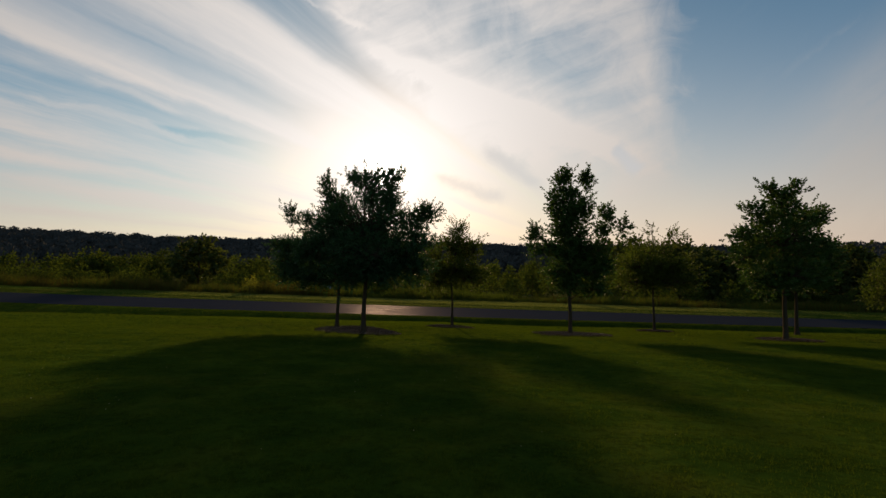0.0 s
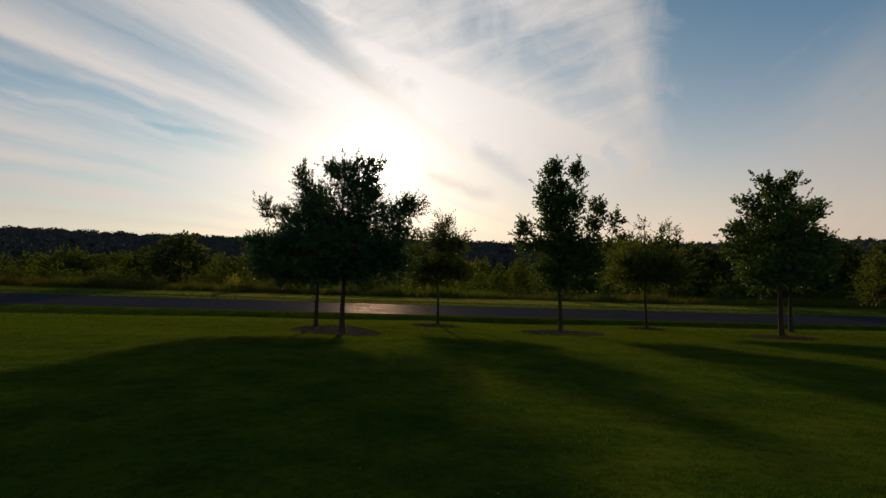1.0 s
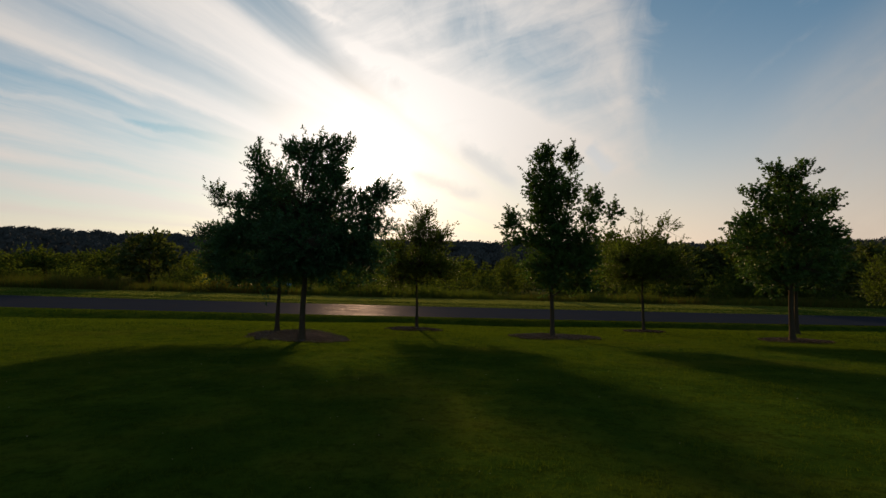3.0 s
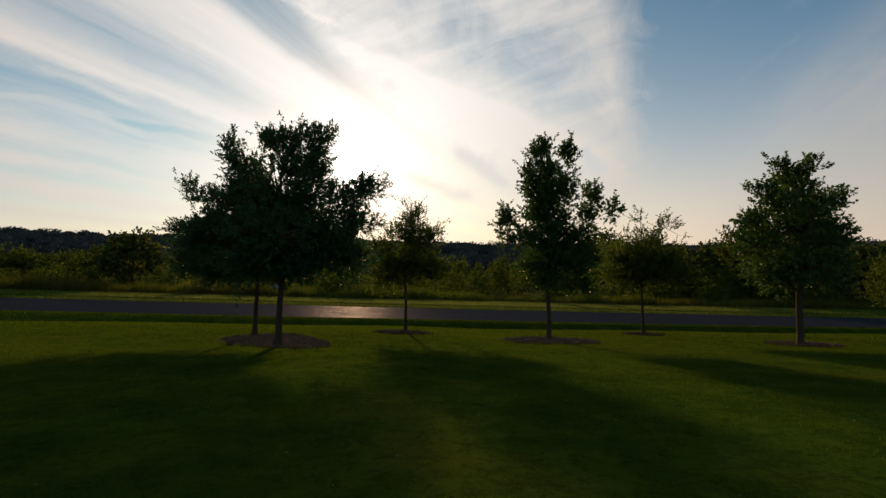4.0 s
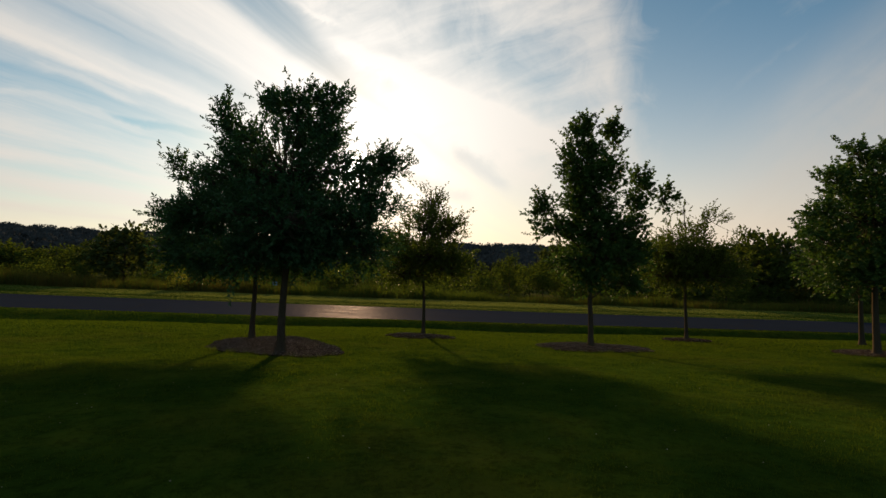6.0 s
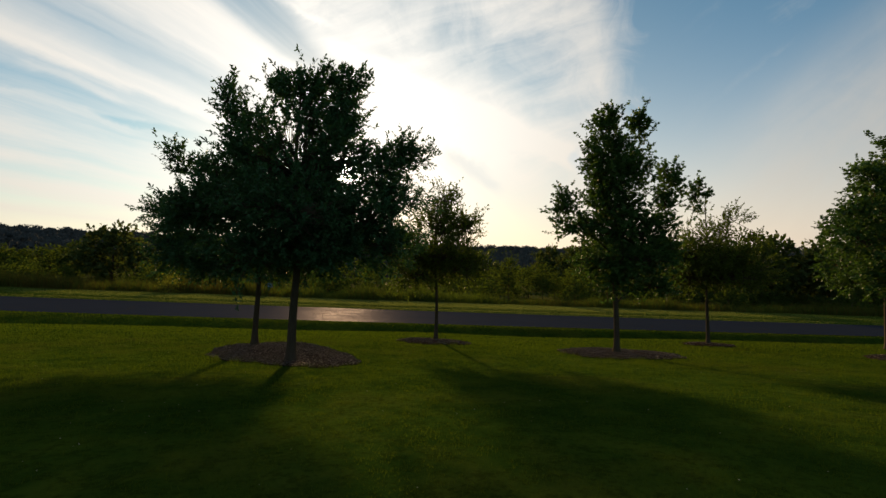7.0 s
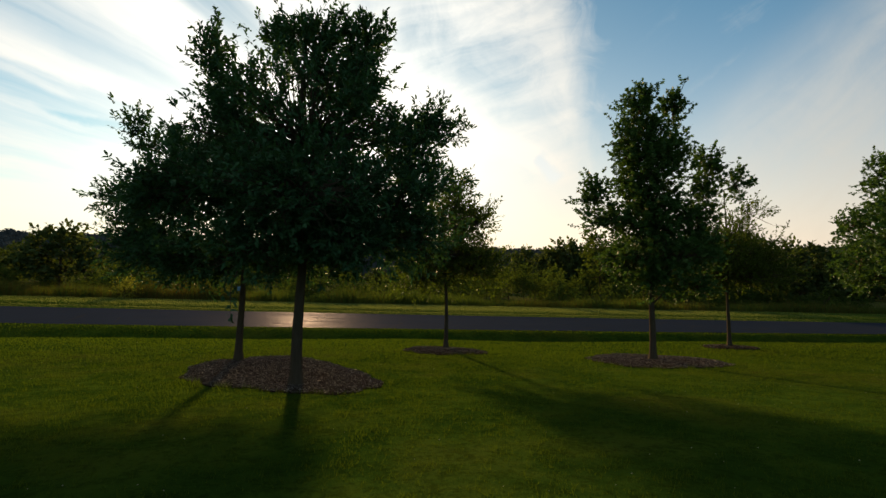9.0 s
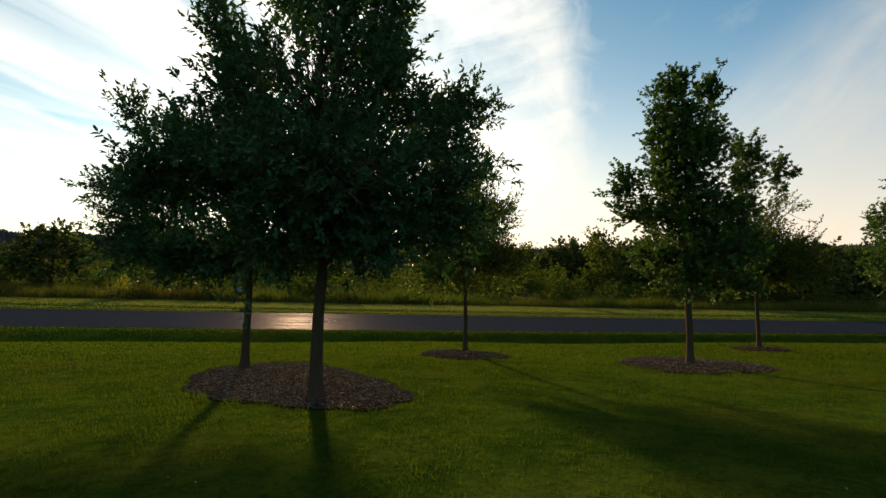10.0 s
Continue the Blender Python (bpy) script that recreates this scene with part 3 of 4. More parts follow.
OAK_A = [(0.1, 0, 4.2, 2.0, 2.0, 1.9), (0.3, 0.1, 5.95, 1.35, 1.25, 1.0), (-0.6, 0.4, 6.45, 0.38, 0.4, 0.5), (1.0, 0, 6.35, 0.6, 0.55, 0.5), (0.3, -0.1, 6.35, 0.5, 0.5, 0.4), (-1.35, 0.4, 5.5, 0.75, 0.7, 0.75), (-1.85, 0.5, 6.1, 0.4, 0.4, 0.5),
         (0.9, 0, 5.2, 0.85, 0.95, 0.8), (1.9, 0.5, 4.5, 0.9, 0.95, 0.55), (2.35, 0.9, 5.0, 0.6, 0.7, 0.42), (2.75, 0.8, 4.8, 0.42, 0.5, 0.32), (2.2, 0.3, 3.75, 0.95, 1.0, 0.6), (1.7, -0.2, 3.1, 1.3, 1.4, 0.8),
         (-2.45, 0.1, 3.3, 0.8, 0.8, 0.5), (-1.75, 0, 3.5, 1.35, 1.4, 1.1), (0.2, -1.7, 3.2, 1.6, 1.2, 1.0), (0, 1.7, 3.6, 1.7, 1.2, 1.2), (0.4, 0, 2.5, 2.0, 1.9, 0.65), (2.1, 0.1, 2.55, 1.1, 1.2, 0.6), (1.0, -0.9, 2.4, 1.2, 1.1, 0.5), (-0.7, -0.8, 2.35, 1.2, 1.1, 0.5), (0.2, 0.9, 2.4, 1.3, 1.0, 0.5)]
OAK_B = [(0, 0, 4.1, 2.0, 2.1, 1.7), (-1.1, -0.6, 4.95, 0.95, 0.9, 0.75), (-1.9, -0.8, 5.15, 0.55, 0.6, 0.4), (-2.2, -1.0, 5.4, 0.35, 0.4, 0.32), (-0.2, 0, 5.5, 1.2, 1.2, 0.9), (1.7, 0, 3.8, 1.4, 1.5, 1.1), (-1.9, 0.2, 3.9, 1.1, 1.2, 0.5),
         (-2.6, 0, 3.95, 0.75, 0.9, 0.4), (-2.95, 0, 4.1, 0.42, 0.5, 0.28), (-2.4, 0.1, 3.2, 1.15, 1.2, 0.5), (-0.4, 0, 2.55, 2.3, 2.1, 0.7), (-2.1, 0, 2.7, 1.2, 1.2, 0.6), (-0.8, -0.5, 2.35, 1.3, 1.2, 0.5), (0.9, 0.2, 2.4, 1.2, 1.2, 0.5)]
GUM_A = [(0.05, 0, 5.7, 1.05, 1.05, 1.8), (-0.3, 0, 7.65, 0.6, 0.6, 0.75, 1.5), (-0.6, 0, 6.3, 0.75, 0.75, 1.05), (0.85, 0, 7.55, 0.4, 0.4, 0.8, 1.6), (0.75, -0.1, 6.2, 0.55, 0.6, 0.7), (-1.65, 0.3, 4.75, 0.5, 0.55, 0.8), (-1.2, 0.2, 4.1, 0.7, 0.7, 0.6),
         (1.85, -0.3, 5.75, 0.5, 0.5, 0.65), (2.5, -0.6, 5.15, 0.4, 0.45, 0.55), (1.6, -0.3, 4.9, 0.45, 0.5, 0.45), (1.3, -0.3, 4.2, 0.6, 0.6, 0.45), (0.0, 0, 4.6, 1.2, 1.15, 0.9), (0.1, 0, 3.9, 1.4, 1.3, 0.8), (0.2, 0, 3.0, 1.75, 1.75, 0.7), (0, 0, 2.2, 1.1, 1.1, 0.45), (1.4, -0.2, 3.2, 0.9, 0.9, 0.6), (1.2, -0.2, 2.15, 0.7, 0.7, 0.5)]
PIN_A = [(0.9, 0, 2.6, 1.1, 1.1, 0.6), (-0.7, 0, 2.35, 1.2, 1.1, 0.5), (0.3, 0, 5.2, 0.5, 0.5, 0.65, 0.7), (0.1, 0, 4.1, 1.3, 1.2, 0.8), (0, 0, 3.0, 1.7, 1.6, 0.65), (1.1, 0.2, 4.2, 0.65, 0.7, 0.6), (-1.2, 0, 3.4, 0.8, 0.8, 0.6)]
PIN_B = [(0, 0, 2.75, 2.4, 2.3, 0.6), (-0.3, 0, 3.6, 1.9, 1.8, 0.6), (0.5, 0, 3.3, 1.9, 1.7, 0.45), (0.0, 0, 4.4, 1.0, 1.0, 0.6, 0.6), (0.0, 0, 5.7, 0.32, 0.32, 0.75, 0.22), (1.1, 0, 5.3, 0.55, 0.45, 0.35, 0.25), (-0.9, 0, 4.9, 0.5, 0.45, 0.3, 0.25), (0.7, 0.1, 4.8, 0.5, 0.5, 0.35, 0.4)]
MAPLE_A = [(0, 0, 4.6, 1.6, 1.6, 1.6), (0.1, 0, 6.3, 0.85, 0.85, 0.9), (-0.5, 0, 7.1, 0.4, 0.4, 0.5), (0.55, 0, 7.1, 0.42, 0.4, 0.55), (-1.9, 0, 4.9, 0.6, 0.7, 0.55), (-1.75, 0.2, 3.9, 0.95, 0.9, 0.7), (-1.2, 0, 5.9, 0.5, 0.55, 0.7), (1.45, 0, 5.7, 0.7, 0.75, 0.6), (1.95, 0, 6.0, 0.42, 0.45, 0.4), (1.6, 0, 4.4, 0.9, 0.9, 0.6), (0, 0, 2.95, 2.0, 1.9, 0.75), (-0.9, -0.2, 2.4, 0.9, 0.9, 0.5)]
MAPLE_B = [(0, 0, 4.5, 1.9, 1.9, 1.8), (-0.9, 0, 7.2, 0.75, 0.75, 0.9), (0.4, 0, 6.4, 1.0, 1.0, 0.9), (-2.2, 0, 5.2, 0.75, 0.8, 0.7), (-2.0, 0, 3.7, 1.0, 1.0, 0.75), (1.2, 0, 4.2, 1.2, 1.1, 0.9), (0, 0, 3.0, 2.2, 2.0, 0.8)]
SMALL = [(0, 0, 3.2, 1.4, 1.4, 0.8), (0, 0, 2.4, 1.6, 1.6, 0.6), (0.1, 0, 3.9, 0.7, 0.7, 0.5)]

tree("oak_tree", "young dark green oak with a broad crown in mulch", (-3.24, 19.0), 0.108, 2.4, OAK_A, 5200, (0.110, 0.043), OAK_LEAF, 11, per_twig=14, twig_len=0.34, lift=0.08, stem_every=2, ragged=0.04, inset=0.50, shoots=260, clump=0.14)
tree("oak_tree", "wide-spreading dark green oak at the back of a mulch bed", (-5.2, 22.7), 0.095, 2.4, OAK_B, 4200, (0.112, 0.044), OAK_LEAF, 12, per_twig=12, twig_len=0.34, lift=0.06, stem_every=2, ragged=0.04, inset=0.50, shoots=210, clump=0.14)
tree("young_tree", "slim young tree with a thin yellowish green crown", (0.55, 25.4), 0.075, 2.2, PIN_A, 2150, (0.105, 0.05), PALE_LEAF, 13, stem_every=2, inset=0.12, lift=0.12, lean=(-0.01, 0), shoots=70)
tree("sweetgum_tree", "upright green tree with side boughs in round mulch", (6.45, 23.05), 0.10, 1.7, GUM_A, 4000, (0.098, 0.09), GUM_LEAF, 14, "star", 9, stem_every=2, inset=0.25, twig_len=0.28, lift=0.18, shoots=130, shoot_len=0.28, clump=0.14)
tree("young_tree", "slim young tree with bare-looking top twigs", (12.5, 27.0), 0.08, 2.1, PIN_B, 2600, (0.11, 0.055), PALE_LEAF, 15, stem_every=2, inset=0.1, lift=0.2, shoots=90)
tree("maple_tree", "leafy green tree with spreading upper boughs", (16.95, 22.6), 0.12, 2.2, MAPLE_A, 2300, (0.12, 0.10), GUM_LEAF, 16, "star", 9, stem_every=2, inset=0.2, twig_len=0.34, lift=0.3, ragged=0.0, shoots=120, shoot_len=0.45)
tree("maple_tree", "leafy green tree close behind another", (20.6, 26.6), 0.105, 2.2, MAPLE_B, 2100, (0.125, 0.105), GUM_LEAF, 17, "star", 9, stem_every=2, inset=0.2, twig_len=0.36, lift=0.1, shoots=110, shoot_len=0.45)
tree("young_tree", "low young tree with an olive green crown", (27.0, 27.0), 0.08, 1.6, SMALL, 1100, (0.12, 0.06), PALE_LEAF, 18, inset=0.1)


# ---- mulch beds ----
def bed_edge(a, seed):
    bulge = 0.17 * np.exp((np.cos(a - 0.6) - 1) / 0.08) if seed == 1 else 0.0
    return 1 + bulge + 0.055 * np.sin(3 * a + seed) + 0.045 * np.sin(5 * a + 2.1 * seed) + 0.025 * np.sin(11 * a + seed) + 0.015 * np.sin(23 * a + 3 * seed)


BEDS = [(-3.98, 20.9, 2.9, 1.65, -61, 1), (0.43, 25.0, 1.35, 1.2, 0, 2), (6.5, 23.1, 2.0, 1.85, 0, 3), (12.5, 27.0, 1.05, 0.95, 0, 4), (17.3, 22.9, 1.7, 1.3, 20, 5)]


def in_bed(x, y, margin=0.0):
    hit = np.zeros(np.shape(x), bool)
    for cx, cy, ra, rb, turn, seed in BEDS:
        c, s = math.cos(radians(turn)), math.sin(radians(turn))
        u, v = (x - cx) * c + (y - cy) * s, -(x - cx) * s + (y - cy) * c
        hit |= np.hypot(u / (ra + margin), v / (rb + margin)) < bed_edge(np.arctan2(v / rb, u / ra), seed)
    return hit


def mulch_bed(cx, cy, ra, rb, turn, seed, chips):
    """A low mound of soil with shredded wood chips lying on it."""
    rng = np.random.default_rng(seed)
    c, s = math.cos(radians(turn)), math.sin(radians(turn))

    def place(a, r):
        e = bed_edge(a, seed) * r
        u, v = ra * np.cos(a) * e, rb * np.sin(a) * e
        x, y = cx + u * c - v * s, cy + u * s + v * c
        h = 0.015 + 0.055 * (1 - np.clip(r, 0, 1) ** 3) + 0.02 * np.sin(x * 6 + seed) * np.sin(y * 5) * (1 - r)
        return np.stack([x, y, ground_z(x, y) + np.where(r > 0.995, -0.03, h)], -1)
    a, r = np.meshgrid(np.linspace(0, 2 * np.pi, 97), np.array([0, 0.15, 0.3, 0.45, 0.6, 0.72, 0.83, 0.92, 0.98, 1.0]), indexing="ij")
    thing = new("mulch_bed")
    mesh_object("soil", place(a, r), grid_faces(97, 10), MULCH, True, thing)
    a, r = rng.uniform(0, 2 * np.pi, chips), np.sqrt(rng.uniform(0, 0.98, chips))
    p = place(a, r) + np.array([0, 0, 1]) * rng.uniform(0, 0.02, (chips, 1))
    way = unit(rng.normal(size=(chips, 3)) * np.array([1, 1, 0.25]))
    side = unit(np.cross(way, rng.normal(size=(chips, 3)) * 0.35 + np.array([0, 0, 1])))
    up = np.cross(side, way)
    ln, wd, th = rng.uniform(0.006, 0.036, (chips, 1)), rng.uniform(0.0016, 0.0060, (chips, 1)), rng.uniform(0.001, 0.003, (chips, 1))
    v = np.stack([p + way * ln * i + side * wd * j * (1 - 0.35 * (i > 0)) + up * th * (1 - abs(j)) for i in (-1, 1) for j in (-1, 0, 1)], 1)
    f = np.array([(0, 3, 4, 1), (1, 4, 5, 2)])
    pale = chips // 18
    v[:pale] = p[:pale, None] + (v[:pale] - p[:pale, None]) * 0.6
    for name, some, mat, words in (("wood_mulch", v[pale:], CHIP, ""), ("glint_mulch", v[:pale] + np.array([0, 0, 0.006]), GLINT_CHIP, "pale splinters standing in for sun glints")):
        tagged(mesh_object(name, some, (np.arange(len(some))[:, None, None] * 6 + f).reshape(-1, 4), mat, False, thing), words, kind="stuff")
    return tagged(thing, "low bed of brown shredded wood mulch on the lawn", "mulch bed", "mulch beds")


for bed, chips in zip(BEDS, (36000, 7000, 16000, 3000, 5000)):
    mulch_bed(*bed, chips)


# ---- grass ----
def blades(rng, name, x, y, height, width, mat, lean=0.35, label=""):
    n = len(x)
    root = np.stack([x, y, ground_z(x, y) - 0.005], -1)
    a = rng.uniform(0, 2 * np.pi, n)
    side = np.stack([np.cos(a), np.sin(a), np.zeros(n)], -1) * width[:, None]
    tip = root + np.stack([rng.normal(size=n) * lean, rng.normal(size=n) * lean, np.ones(n)], -1) * height[:, None]
    v = np.stack([root - side, root + side, tip], 1)
    ob = mesh_object(name, v, np.arange(n * 3).reshape(-1, 3), mat)
    return tagged(ob, label, "grass", kind="stuff")


def patchy(x, y, size, seed):
    """Smooth random values from 0 to 1, in patches of a given size."""
    cells = np.random.default_rng(seed).uniform(0, 1, (256, 256))
    u, v = x / size + 900.3, y / size + 900.7
    i, j = np.floor(u).astype(int), np.floor(v).astype(int)
    a, b = u - i, v - j
    a, b = a * a * (3 - 2 * a), b * b * (3 - 2 * b)
    p, q = i % 256, (i + 1) % 256
    r, t = j % 256, (j + 1) % 256
    return (cells[p, r] * (1 - a) + cells[q, r] * a) * (1 - b) + (cells[p, t] * (1 - a) + cells[q, t] * a) * b


def lawn_grass():
    rng = np.random.default_rng(31)
    n = 900000
    d = 2.2 + 23 * rng.uniform(0, 1, n) ** 1.15
    x, y = rng.uniform(-1, 1, n) * (4.5 + 0.75 * d) - 1.0, d
    lumps = 2 * (0.5 * patchy(x, y, 0.13, 1) + 0.3 * patchy(x, y, 0.42, 2) + 0.2 * patchy(x, y, 1.7, 3)) - 1
    keep = ~in_bed(x, y, 0.02) & (rng.uniform(-0.9, 0.9, n) < 2.0 * lumps + 0.2)
    x, y, lumps = x[keep], y[keep], lumps[keep]
    near = in_bed(x, y, 0.16)
    h = rng.uniform(0.02, 0.062, len(x)) * (0.62 + 0.38 * smoothstep(9, 17, y)) * (1 + 0.6 * lumps) * np.where(near, 2.1, 1.0)
    blades(rng, "lawn_grass", x, y, h, rng.uniform(0.0014, 0.0028, len(x)) * (1 + 0.035 * y), GRASS_BLADE, 0.45, "short green blades of mown lawn grass")


def verge_grass():
    rng = np.random.default_rng(33)
    n = 320000
    x = rng.normal(size=n) * 20 + 2
    far = rng.uniform(0, 1, n) < 0.38
    s = np.where(far, ROAD_W + 0.1 + rng.uniform(0, 1, n) * (brush_s(x) - ROAD_W), -0.1 - 14 * rng.uniform(0, 1, n))
    y = edge_y(x) + s
    fade = np.where(far, 1.0, smoothstep(-14, -6, s))
    keep = ~in_bed(x, y, 0.02) & (rng.uniform(0, 1, n) < 0.15 + 0.85 * fade)
    x, y, far, fade = x[keep], y[keep], far[keep], fade[keep]
    for name, m, mat, words in (("bank_grass", ~far, GRASS_BLADE, "short green grass on the bank below the road"), ("verge_grass", far, PALE_BLADE, "pale mown grass on the far verge")):
        k = int(m.sum())
        blades(rng, name, x[m], y[m], rng.uniform(0.035, 0.075, k), rng.uniform(0.008, 0.016, k) * (0.35 + 0.65 * fade[m]), mat, 0.4, words)


def tall_grass():
    rng = np.random.default_rng(32)
    n = 110000
    x = rng.uniform(-78, 62, n)
    s = brush_s(x) + 0.4 + np.abs(rng.normal(size=n)) * 6
    y = edge_y(x) + s
    tall = (1.3 + 0.3 * np.sin(x * 0.31 + 1) + 0.25 * np.sin(x * 1.1) + 0.2 * np.sin(x * 2.7 + s)) * (1 - 0.3 * smoothstep(-5, 12, x))
    pale = rng.uniform(0, 1, n) < 0.10 + 0.5 * smoothstep(-6, -14, x) + 0.3 * smoothstep(8, 16, x) + 0.2 * np.sin(x * 0.4 + 0.15 * s)
    for name, m, mat, words in (("meadow_grass", pale, HAY_BLADE, "tall straw-coloured meadow grass past the mown verge"), ("weeds", ~pale, BRUSH_LEAF, "tall green weeds past the mown verge")):
        k = int(m.sum())
        blades(rng, name, x[m], y[m], tall[m] * rng.uniform(0.45, 1.15, k), rng.uniform(0.012, 0.03, k), mat, 0.25, words)


lawn_grass()
verge_grass()
tall_grass()


def grass_tuft(x, y, height, count, seed):
    """A tuft of uncut grass at the rim of a mulch bed: bent, tapered blades."""
    rng = np.random.default_rng(seed)
    thing = new("grass_tuft")
    verts, faces = [], []
    for i in range(count):
        a, h = rng.uniform(0, 2 * np.pi), height * rng.uniform(0.5, 1.1)
        root, out = rng.normal(size=2) * 0.03, rng.uniform(0.15, 0.6) * h
        side = np.array([-math.sin(a), math.cos(a), 0.0]) * rng.uniform(0.003, 0.006)
        for j, (t, w) in enumerate(((0, 1.0), (0.4, 0.9), (0.75, 0.6), (1.0, 0.08))):
            p = np.array([root[0] + math.cos(a) * out * t * t, root[1] + math.sin(a) * out * t * t, h * t - 0.01])
            verts += [p - side * w, p + side * w]
            if j:
                b = i * 8 + j * 2
                faces.append((b - 2, b - 1, b + 1, b))
    mesh_object("blades", verts, faces, BRUSH_LEAF, False, thing)
    thing.matrix_world = pose(x, y, float(ground_z(x, y)) + 0.01)
    return tagged(thing, "small tuft of uncut green grass beside mulch", "grass tuft", "grass tufts")


for i, (x, y, height, count) in enumerate(((-4.95, 19.15, 0.20, 16), (-5.1, 19.5, 0.13, 14), (-6.05, 23.0, 0.17, 16), (-5.65, 23.4, 0.20, 14), (-4.6, 23.75, 0.15, 16), (-1.55, 19.3, 0.11, 12))):
    grass_tuft(x, y, height, count, 80 + i)


# ---- meadow brush and woods ----
def scaled(x, y, size, wide=1.0, turn=0.0):
    return pose(x, y, float(ground_z(x, y)) - 0.05, 0, 0, turn) @ Matrix.Diagonal((size * wide, size * wide, size, 1))


BUSH_A = [(0, 0, 0.75, 0.9, 0.9, 0.6), (0.6, 0.1, 0.6, 0.6, 0.6, 0.5), (-0.6, 0, 0.5, 0.6, 0.7, 0.45), (0.1, 0, 1.15, 0.5, 0.5, 0.4)]
BUSH_B = [(0, 0, 0.9, 0.6, 0.6, 0.7), (0.35, 0.1, 1.5, 0.35, 0.35, 0.4), (-0.4, 0, 1.2, 0.4, 0.4, 0.5), (0.1, 0, 0.4, 0.7, 0.7, 0.4)]
ROUND = [(0, 0, 3.2, 2.2, 2.2, 1.6), (1.4, 0, 2.6, 1.5, 1.5, 1.2), (-1.5, 0.2, 2.5, 1.5, 1.4, 1.2), (0.3, 0, 4.6, 1.3, 1.3, 0.9), (-0.8, 0, 4.2, 1.1, 1.1, 0.8), (0, 0, 1.5, 2.1, 2.1, 0.8)]
OPEN_TOP = [(0, 0, 3.4, 1.6, 1.6, 1.0), (-1.3, 0, 4.6, 1.0, 1.0, 0.5), (1.2, 0, 4.9, 1.1, 1.0, 0.5), (0.1, 0, 5.5, 0.8, 0.8, 0.5), (0, 0, 2.2, 1.7, 1.6, 0.7), (0.9, 0, 3.9, 0.9, 0.9, 0.4)]
SLIM = [(0, 0, 1.5, 1.2, 1.2, 0.7), (0, 0, 2.5, 1.0, 1.0, 0.8), (0.1, 0, 3.5, 0.6, 0.6, 0.7), (-0.5, 0, 2.0, 0.8, 0.8, 0.5)]
opts = dict(shape="card", per_twig=7, group="meadow brush", inset=0.1, stem_every=12, clump=0.26)
kinds = [
    tree("shrub", "rounded green shrub in the meadow", (-31, 62), 0.03, 0.2, BUSH_A, 145, (0.18, 0.115), BRUSH_LEAF, 41, twig_len=0.35, **opts),
    tree("shrub", "ragged upright green shrub in the meadow", (-24, 60), 0.03, 0.2, BUSH_B, 140, (0.18, 0.105), BRUSH_LEAF, 42, twig_len=0.4, **opts),
    tree("meadow_tree", "broad round-headed dark tree in the meadow", (62, 78), 0.16, 1.2, ROUND, 430, (0.42, 0.27), WOOD_LEAF, 43, twig_len=0.6, **opts),
    tree("meadow_tree", "tree with an open layered crown beyond the road", (-52, 84), 0.11, 1.6, OPEN_TOP, 440, (0.28, 0.165), BRUSH_LEAF, 44, twig_len=0.55, **opts),
    tree("meadow_tree", "slim pale green sapling beyond the road", (-16.0, 69.0), 0.06, 0.6, SLIM, 380, (0.2, 0.1), BRUSH_LEAF, 45, twig_len=0.5, **opts),
]


def scatter(kind, places):
    for x, y, size, wide, turn in places:
        copy_thing(kinds[kind], scaled(x, y, size, wide, turn))


tree("shrub", "pale yellow-green clump of tall weeds beside the mown verge", (-21.8, 51.6), 0.02, 0.1, [(0, 0, 0.75, 0.5, 0.45, 0.6), (0.35, 0.1, 0.55, 0.4, 0.4, 0.45), (-0.4, 0, 0.5, 0.4, 0.4, 0.4), (0.1, 0, 1.35, 0.3, 0.3, 0.4)],
     210, (0.15, 0.05), PALE_WEED, 46, twig_len=0.4, **opts)
scatter(4, [(13.0, 66.0, 1.3, 1.0, 10), (17.6, 66.5, 1.15, 1.1, 70), (22.5, 68.5, 0.95, 1.2, 200)])
scatter(2, [(-36.5, 68, 1.45, 1.0, 20), (50, 66, 1.85, 0.9, 40), (55, 63, 1.7, 1.0, 130), (40, 72, 1.4, 1.1, 220)])
scatter(3, [(45, 63, 1.65, 1.0, 90), (30.5, 71, 1.65, 1.0, 60)])
spread = np.random.default_rng(51)
for kind, count, lo, hi, smin, smax, xa, xb in ((0, 40, 7, 18, 1.0, 1.6, -78, 60), (1, 34, 7, 18, 0.9, 1.5, -78, 60), (0, 36, 18, 42, 1.5, 2.6, -95, 65), (1, 28, 18, 42, 1.5, 2.6, -95, 65),
                                               (2, 26, 48, 100, 0.75, 1.15, -130, 30), (2, 36, 34, 70, 1.5, 2.0, 32, 130), (4, 10, 18, 45, 0.6, 1.0, -60, 40), (3, 8, 36, 70, 0.7, 0.95, -80, 30)):
    for i in range(count):
        x = spread.uniform(xa, xb)
        y = float(edge_y(x) + brush_s(x)) + spread.uniform(lo, hi)
        scatter(kind, [(x, y, spread.uniform(smin, smax), spread.uniform(0.9, 1.3), spread.uniform(0, 360))])


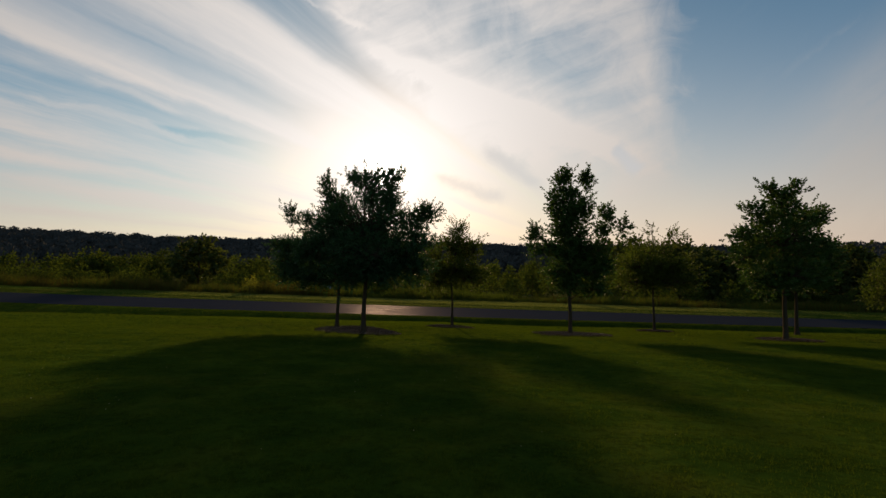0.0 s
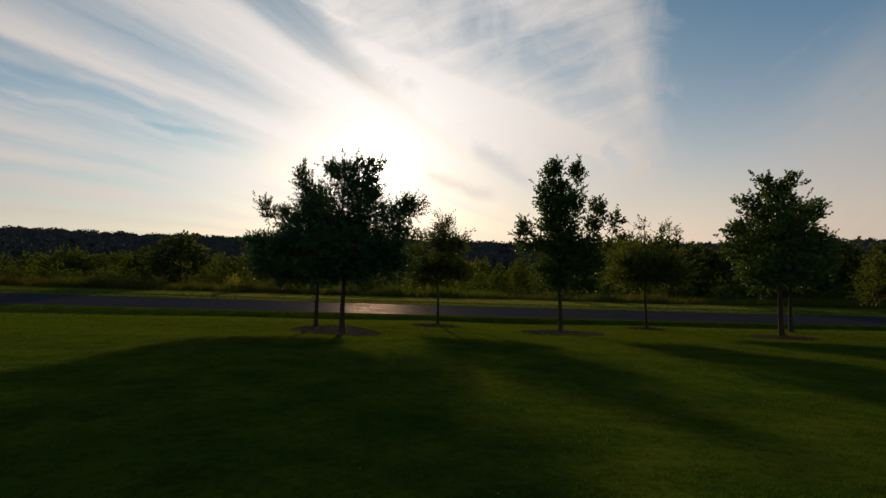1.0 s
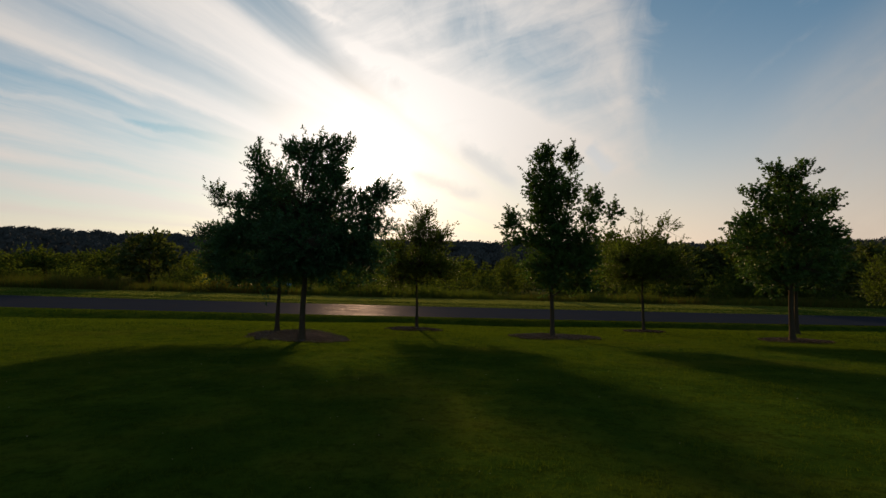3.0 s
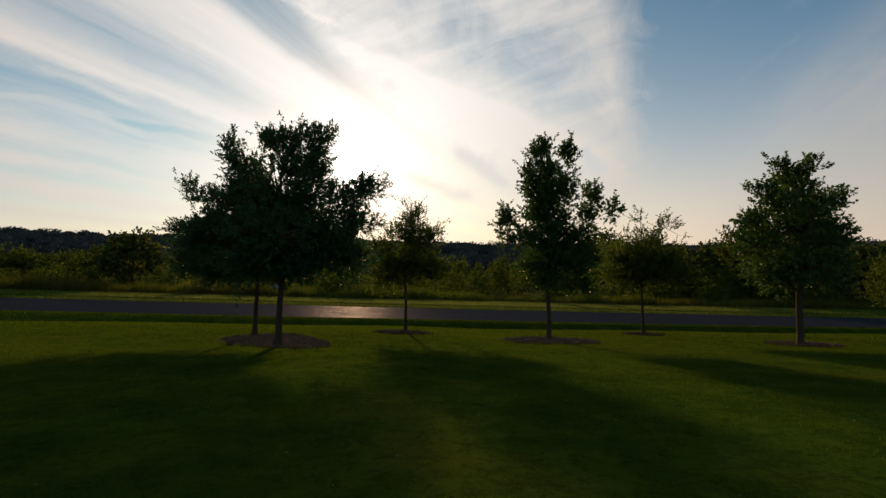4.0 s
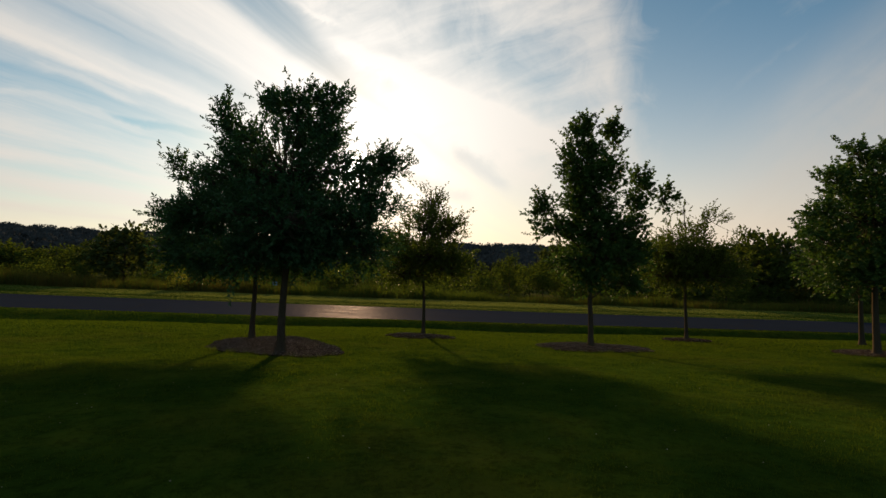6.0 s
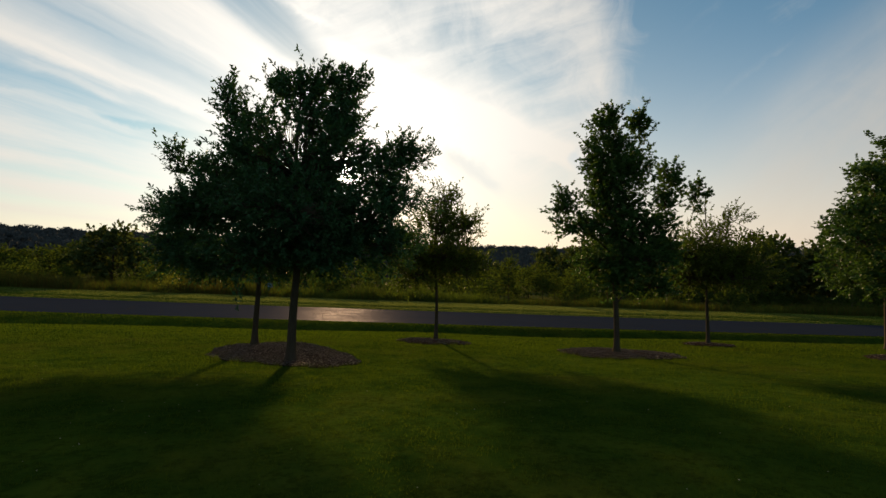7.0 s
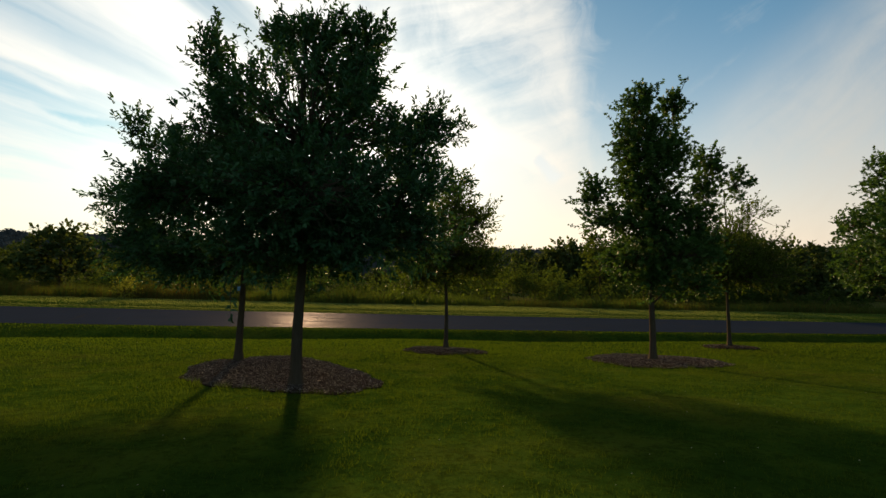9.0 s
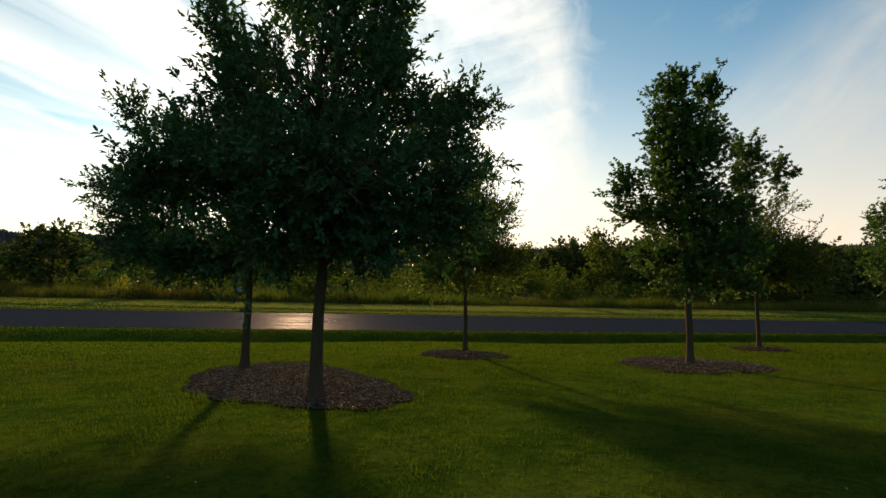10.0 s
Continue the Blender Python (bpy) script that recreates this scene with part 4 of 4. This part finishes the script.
def far_woods():
    """The wooded hill: many lumpy crowns in one mesh."""
    rng = np.random.default_rng(61)
    bm = bmesh.new()
    bmesh.ops.create_icosphere(bm, subdivisions=1, radius=1)
    ball = np.array([v.co[:] for v in bm.verts])
    tri = np.array([[v.index for v in f.verts] for f in bm.faces])
    bm.free()
    n, per = 2400, 120
    a, d = np.radians(rng.uniform(-58, 64, n)), np.sqrt(rng.uniform(170 ** 2, 660 ** 2, n))
    x, y = d * np.sin(a), d * np.cos(a)
    r, h = rng.uniform(3.5, 8.0, n), rng.uniform(6.5, 11.5, n)
    mid, size = np.stack([x, y, ground_z(x, y) + 0.5 * h], -1), np.stack([r, r, 0.5 * h], -1)
    lumps = 0.86 + 0.13 * np.sin(ball[None, :, 0] * 5 + a[:, None] * 90) * np.sin(ball[None, :, 1] * 4 + d[:, None]) + 0.05 * np.sin(ball[None, :, 2] * 9 + d[:, None]) * np.sin(ball[None, :, 0] * 11 + a[:, None] * 50)
    core = mid[:, None] + ball[None] * size[:, None] * lumps[..., None] * 0.74
    idx = np.repeat(np.arange(n), per)
    out = unit(rng.normal(size=(n * per, 3)) * np.array([1, 1, 0.9]) + np.array([0, 0, 0.3]))
    p = mid[idx] + out * size[idx] * rng.uniform(0.62, 0.97, (n * per, 1))
    face = unit(rng.normal(size=out.shape) * np.array([1, 1, 0.25]) + out * np.array([0.3, 0.3, 0.0]))
    one = unit(np.cross(face, rng.normal(size=out.shape)))
    two = np.cross(face, one)
    tip = np.stack([p - one * 0.75 - two * 0.4, p + one * 0.7 - two * 0.55, p + two * 0.8], 1).reshape(-1, 3)
    leaf = np.arange(n * per * 3).reshape(-1, 3)
    v, f = join([(core.reshape(-1, 3), (np.arange(n)[:, None, None] * len(ball) + tri[None]).reshape(-1, 3)), (tip, leaf)])
    ob = mesh_object("far_woods", v, f, RIDGE_HAZE_LEAF, True)
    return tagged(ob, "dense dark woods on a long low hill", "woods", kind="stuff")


far_woods()


def small_sign():
    """A small pale blue panel on a post at the meadow's edge."""
    thing = new("small_sign")
    blue = noisy_material("sign_blue", (0.09, 0.19, 0.30), (0.15, 0.26, 0.38), 3.0, 0.5, 0.001)
    steel = noisy_material("sign_post", (0.10, 0.10, 0.10), (0.16, 0.16, 0.15), 8.0, 0.6, 0.002)
    for name, size, z, mat in (("panel", (0.42, 0.03, 0.36), 1.05, blue), ("post", (0.05, 0.05, 1.3), 0.65, steel)):
        bm = bmesh.new()
        bmesh.ops.create_cube(bm, size=1, matrix=Matrix.Translation((0, -0.045 if name == "panel" else 0, z)) @ Matrix.Diagonal((*size, 1)))
        bmesh.ops.bevel(bm, geom=bm.edges[:], offset=0.008, segments=1)
        me = bpy.data.meshes.new(name)
        bm.to_mesh(me)
        bm.free()
        me.materials.append(mat)
        new(name, me).parent = thing
    thing.matrix_world = pose(-13.0, 52.2, float(ground_z(-13.0, 52.2)), 0, 0, 12)
    return tagged(thing, "small pale blue sign on a post in weeds", "sign")


small_sign()


# ---- small things ----
def specks(name, x, y, lift, size, mat, seed, label, category):
    """Small eight-faced lumps: clover heads, loose stones."""
    rng = np.random.default_rng(seed)
    n = len(x)
    core = np.array([(1, 0, 0), (-1, 0, 0), (0, 1, 0), (0, -1, 0), (0, 0, 0.8), (0, 0, -0.8)])
    tri = np.array([(0, 2, 4), (2, 1, 4), (1, 3, 4), (3, 0, 4), (2, 0, 5), (1, 2, 5), (3, 1, 5), (0, 3, 5)])
    mid = np.stack([x, y, ground_z(x, y) + lift], -1)
    v = mid[:, None] + core[None] * (size[:, None, None] * rng.uniform(0.6, 1.4, (n, 6, 1)))
    ob = mesh_object(name, v, (np.arange(n)[:, None, None] * 6 + tri).reshape(-1, 3), mat)
    return tagged(ob, label, category, kind="stuff")


CLOVER = noisy_material("clover_white", (0.22, 0.20, 0.14), (0.45, 0.42, 0.34), 30.0, 0.8, 0.002, True)
GRAVEL = noisy_material("gravel", (0.07, 0.06, 0.05), (0.28, 0.23, 0.19), 20.0, 0.6, 0.003, True, 0.3)
drop = np.random.default_rng(71)
cx, cy = drop.uniform(-11, 16, 620), drop.uniform(4, 28, 620)
free = ~in_bed(cx, cy, 0.1)
specks("clover", cx[free], cy[free], drop.uniform(0.035, 0.06, int(free.sum())), drop.uniform(0.003, 0.008, int(free.sum())), CLOVER, 72, "scattered white clover heads in the lawn", "flowers")
gx, gy = drop.normal(size=260) * 0.7 - 4.6, drop.normal(size=260) * 0.95 + 37.3
specks("loose_gravel", gx, gy, 0.02 + 0 * gx, drop.uniform(0.006, 0.024, 260), GRAVEL, 73, "loose pale gravel lying on the asphalt", "gravel")
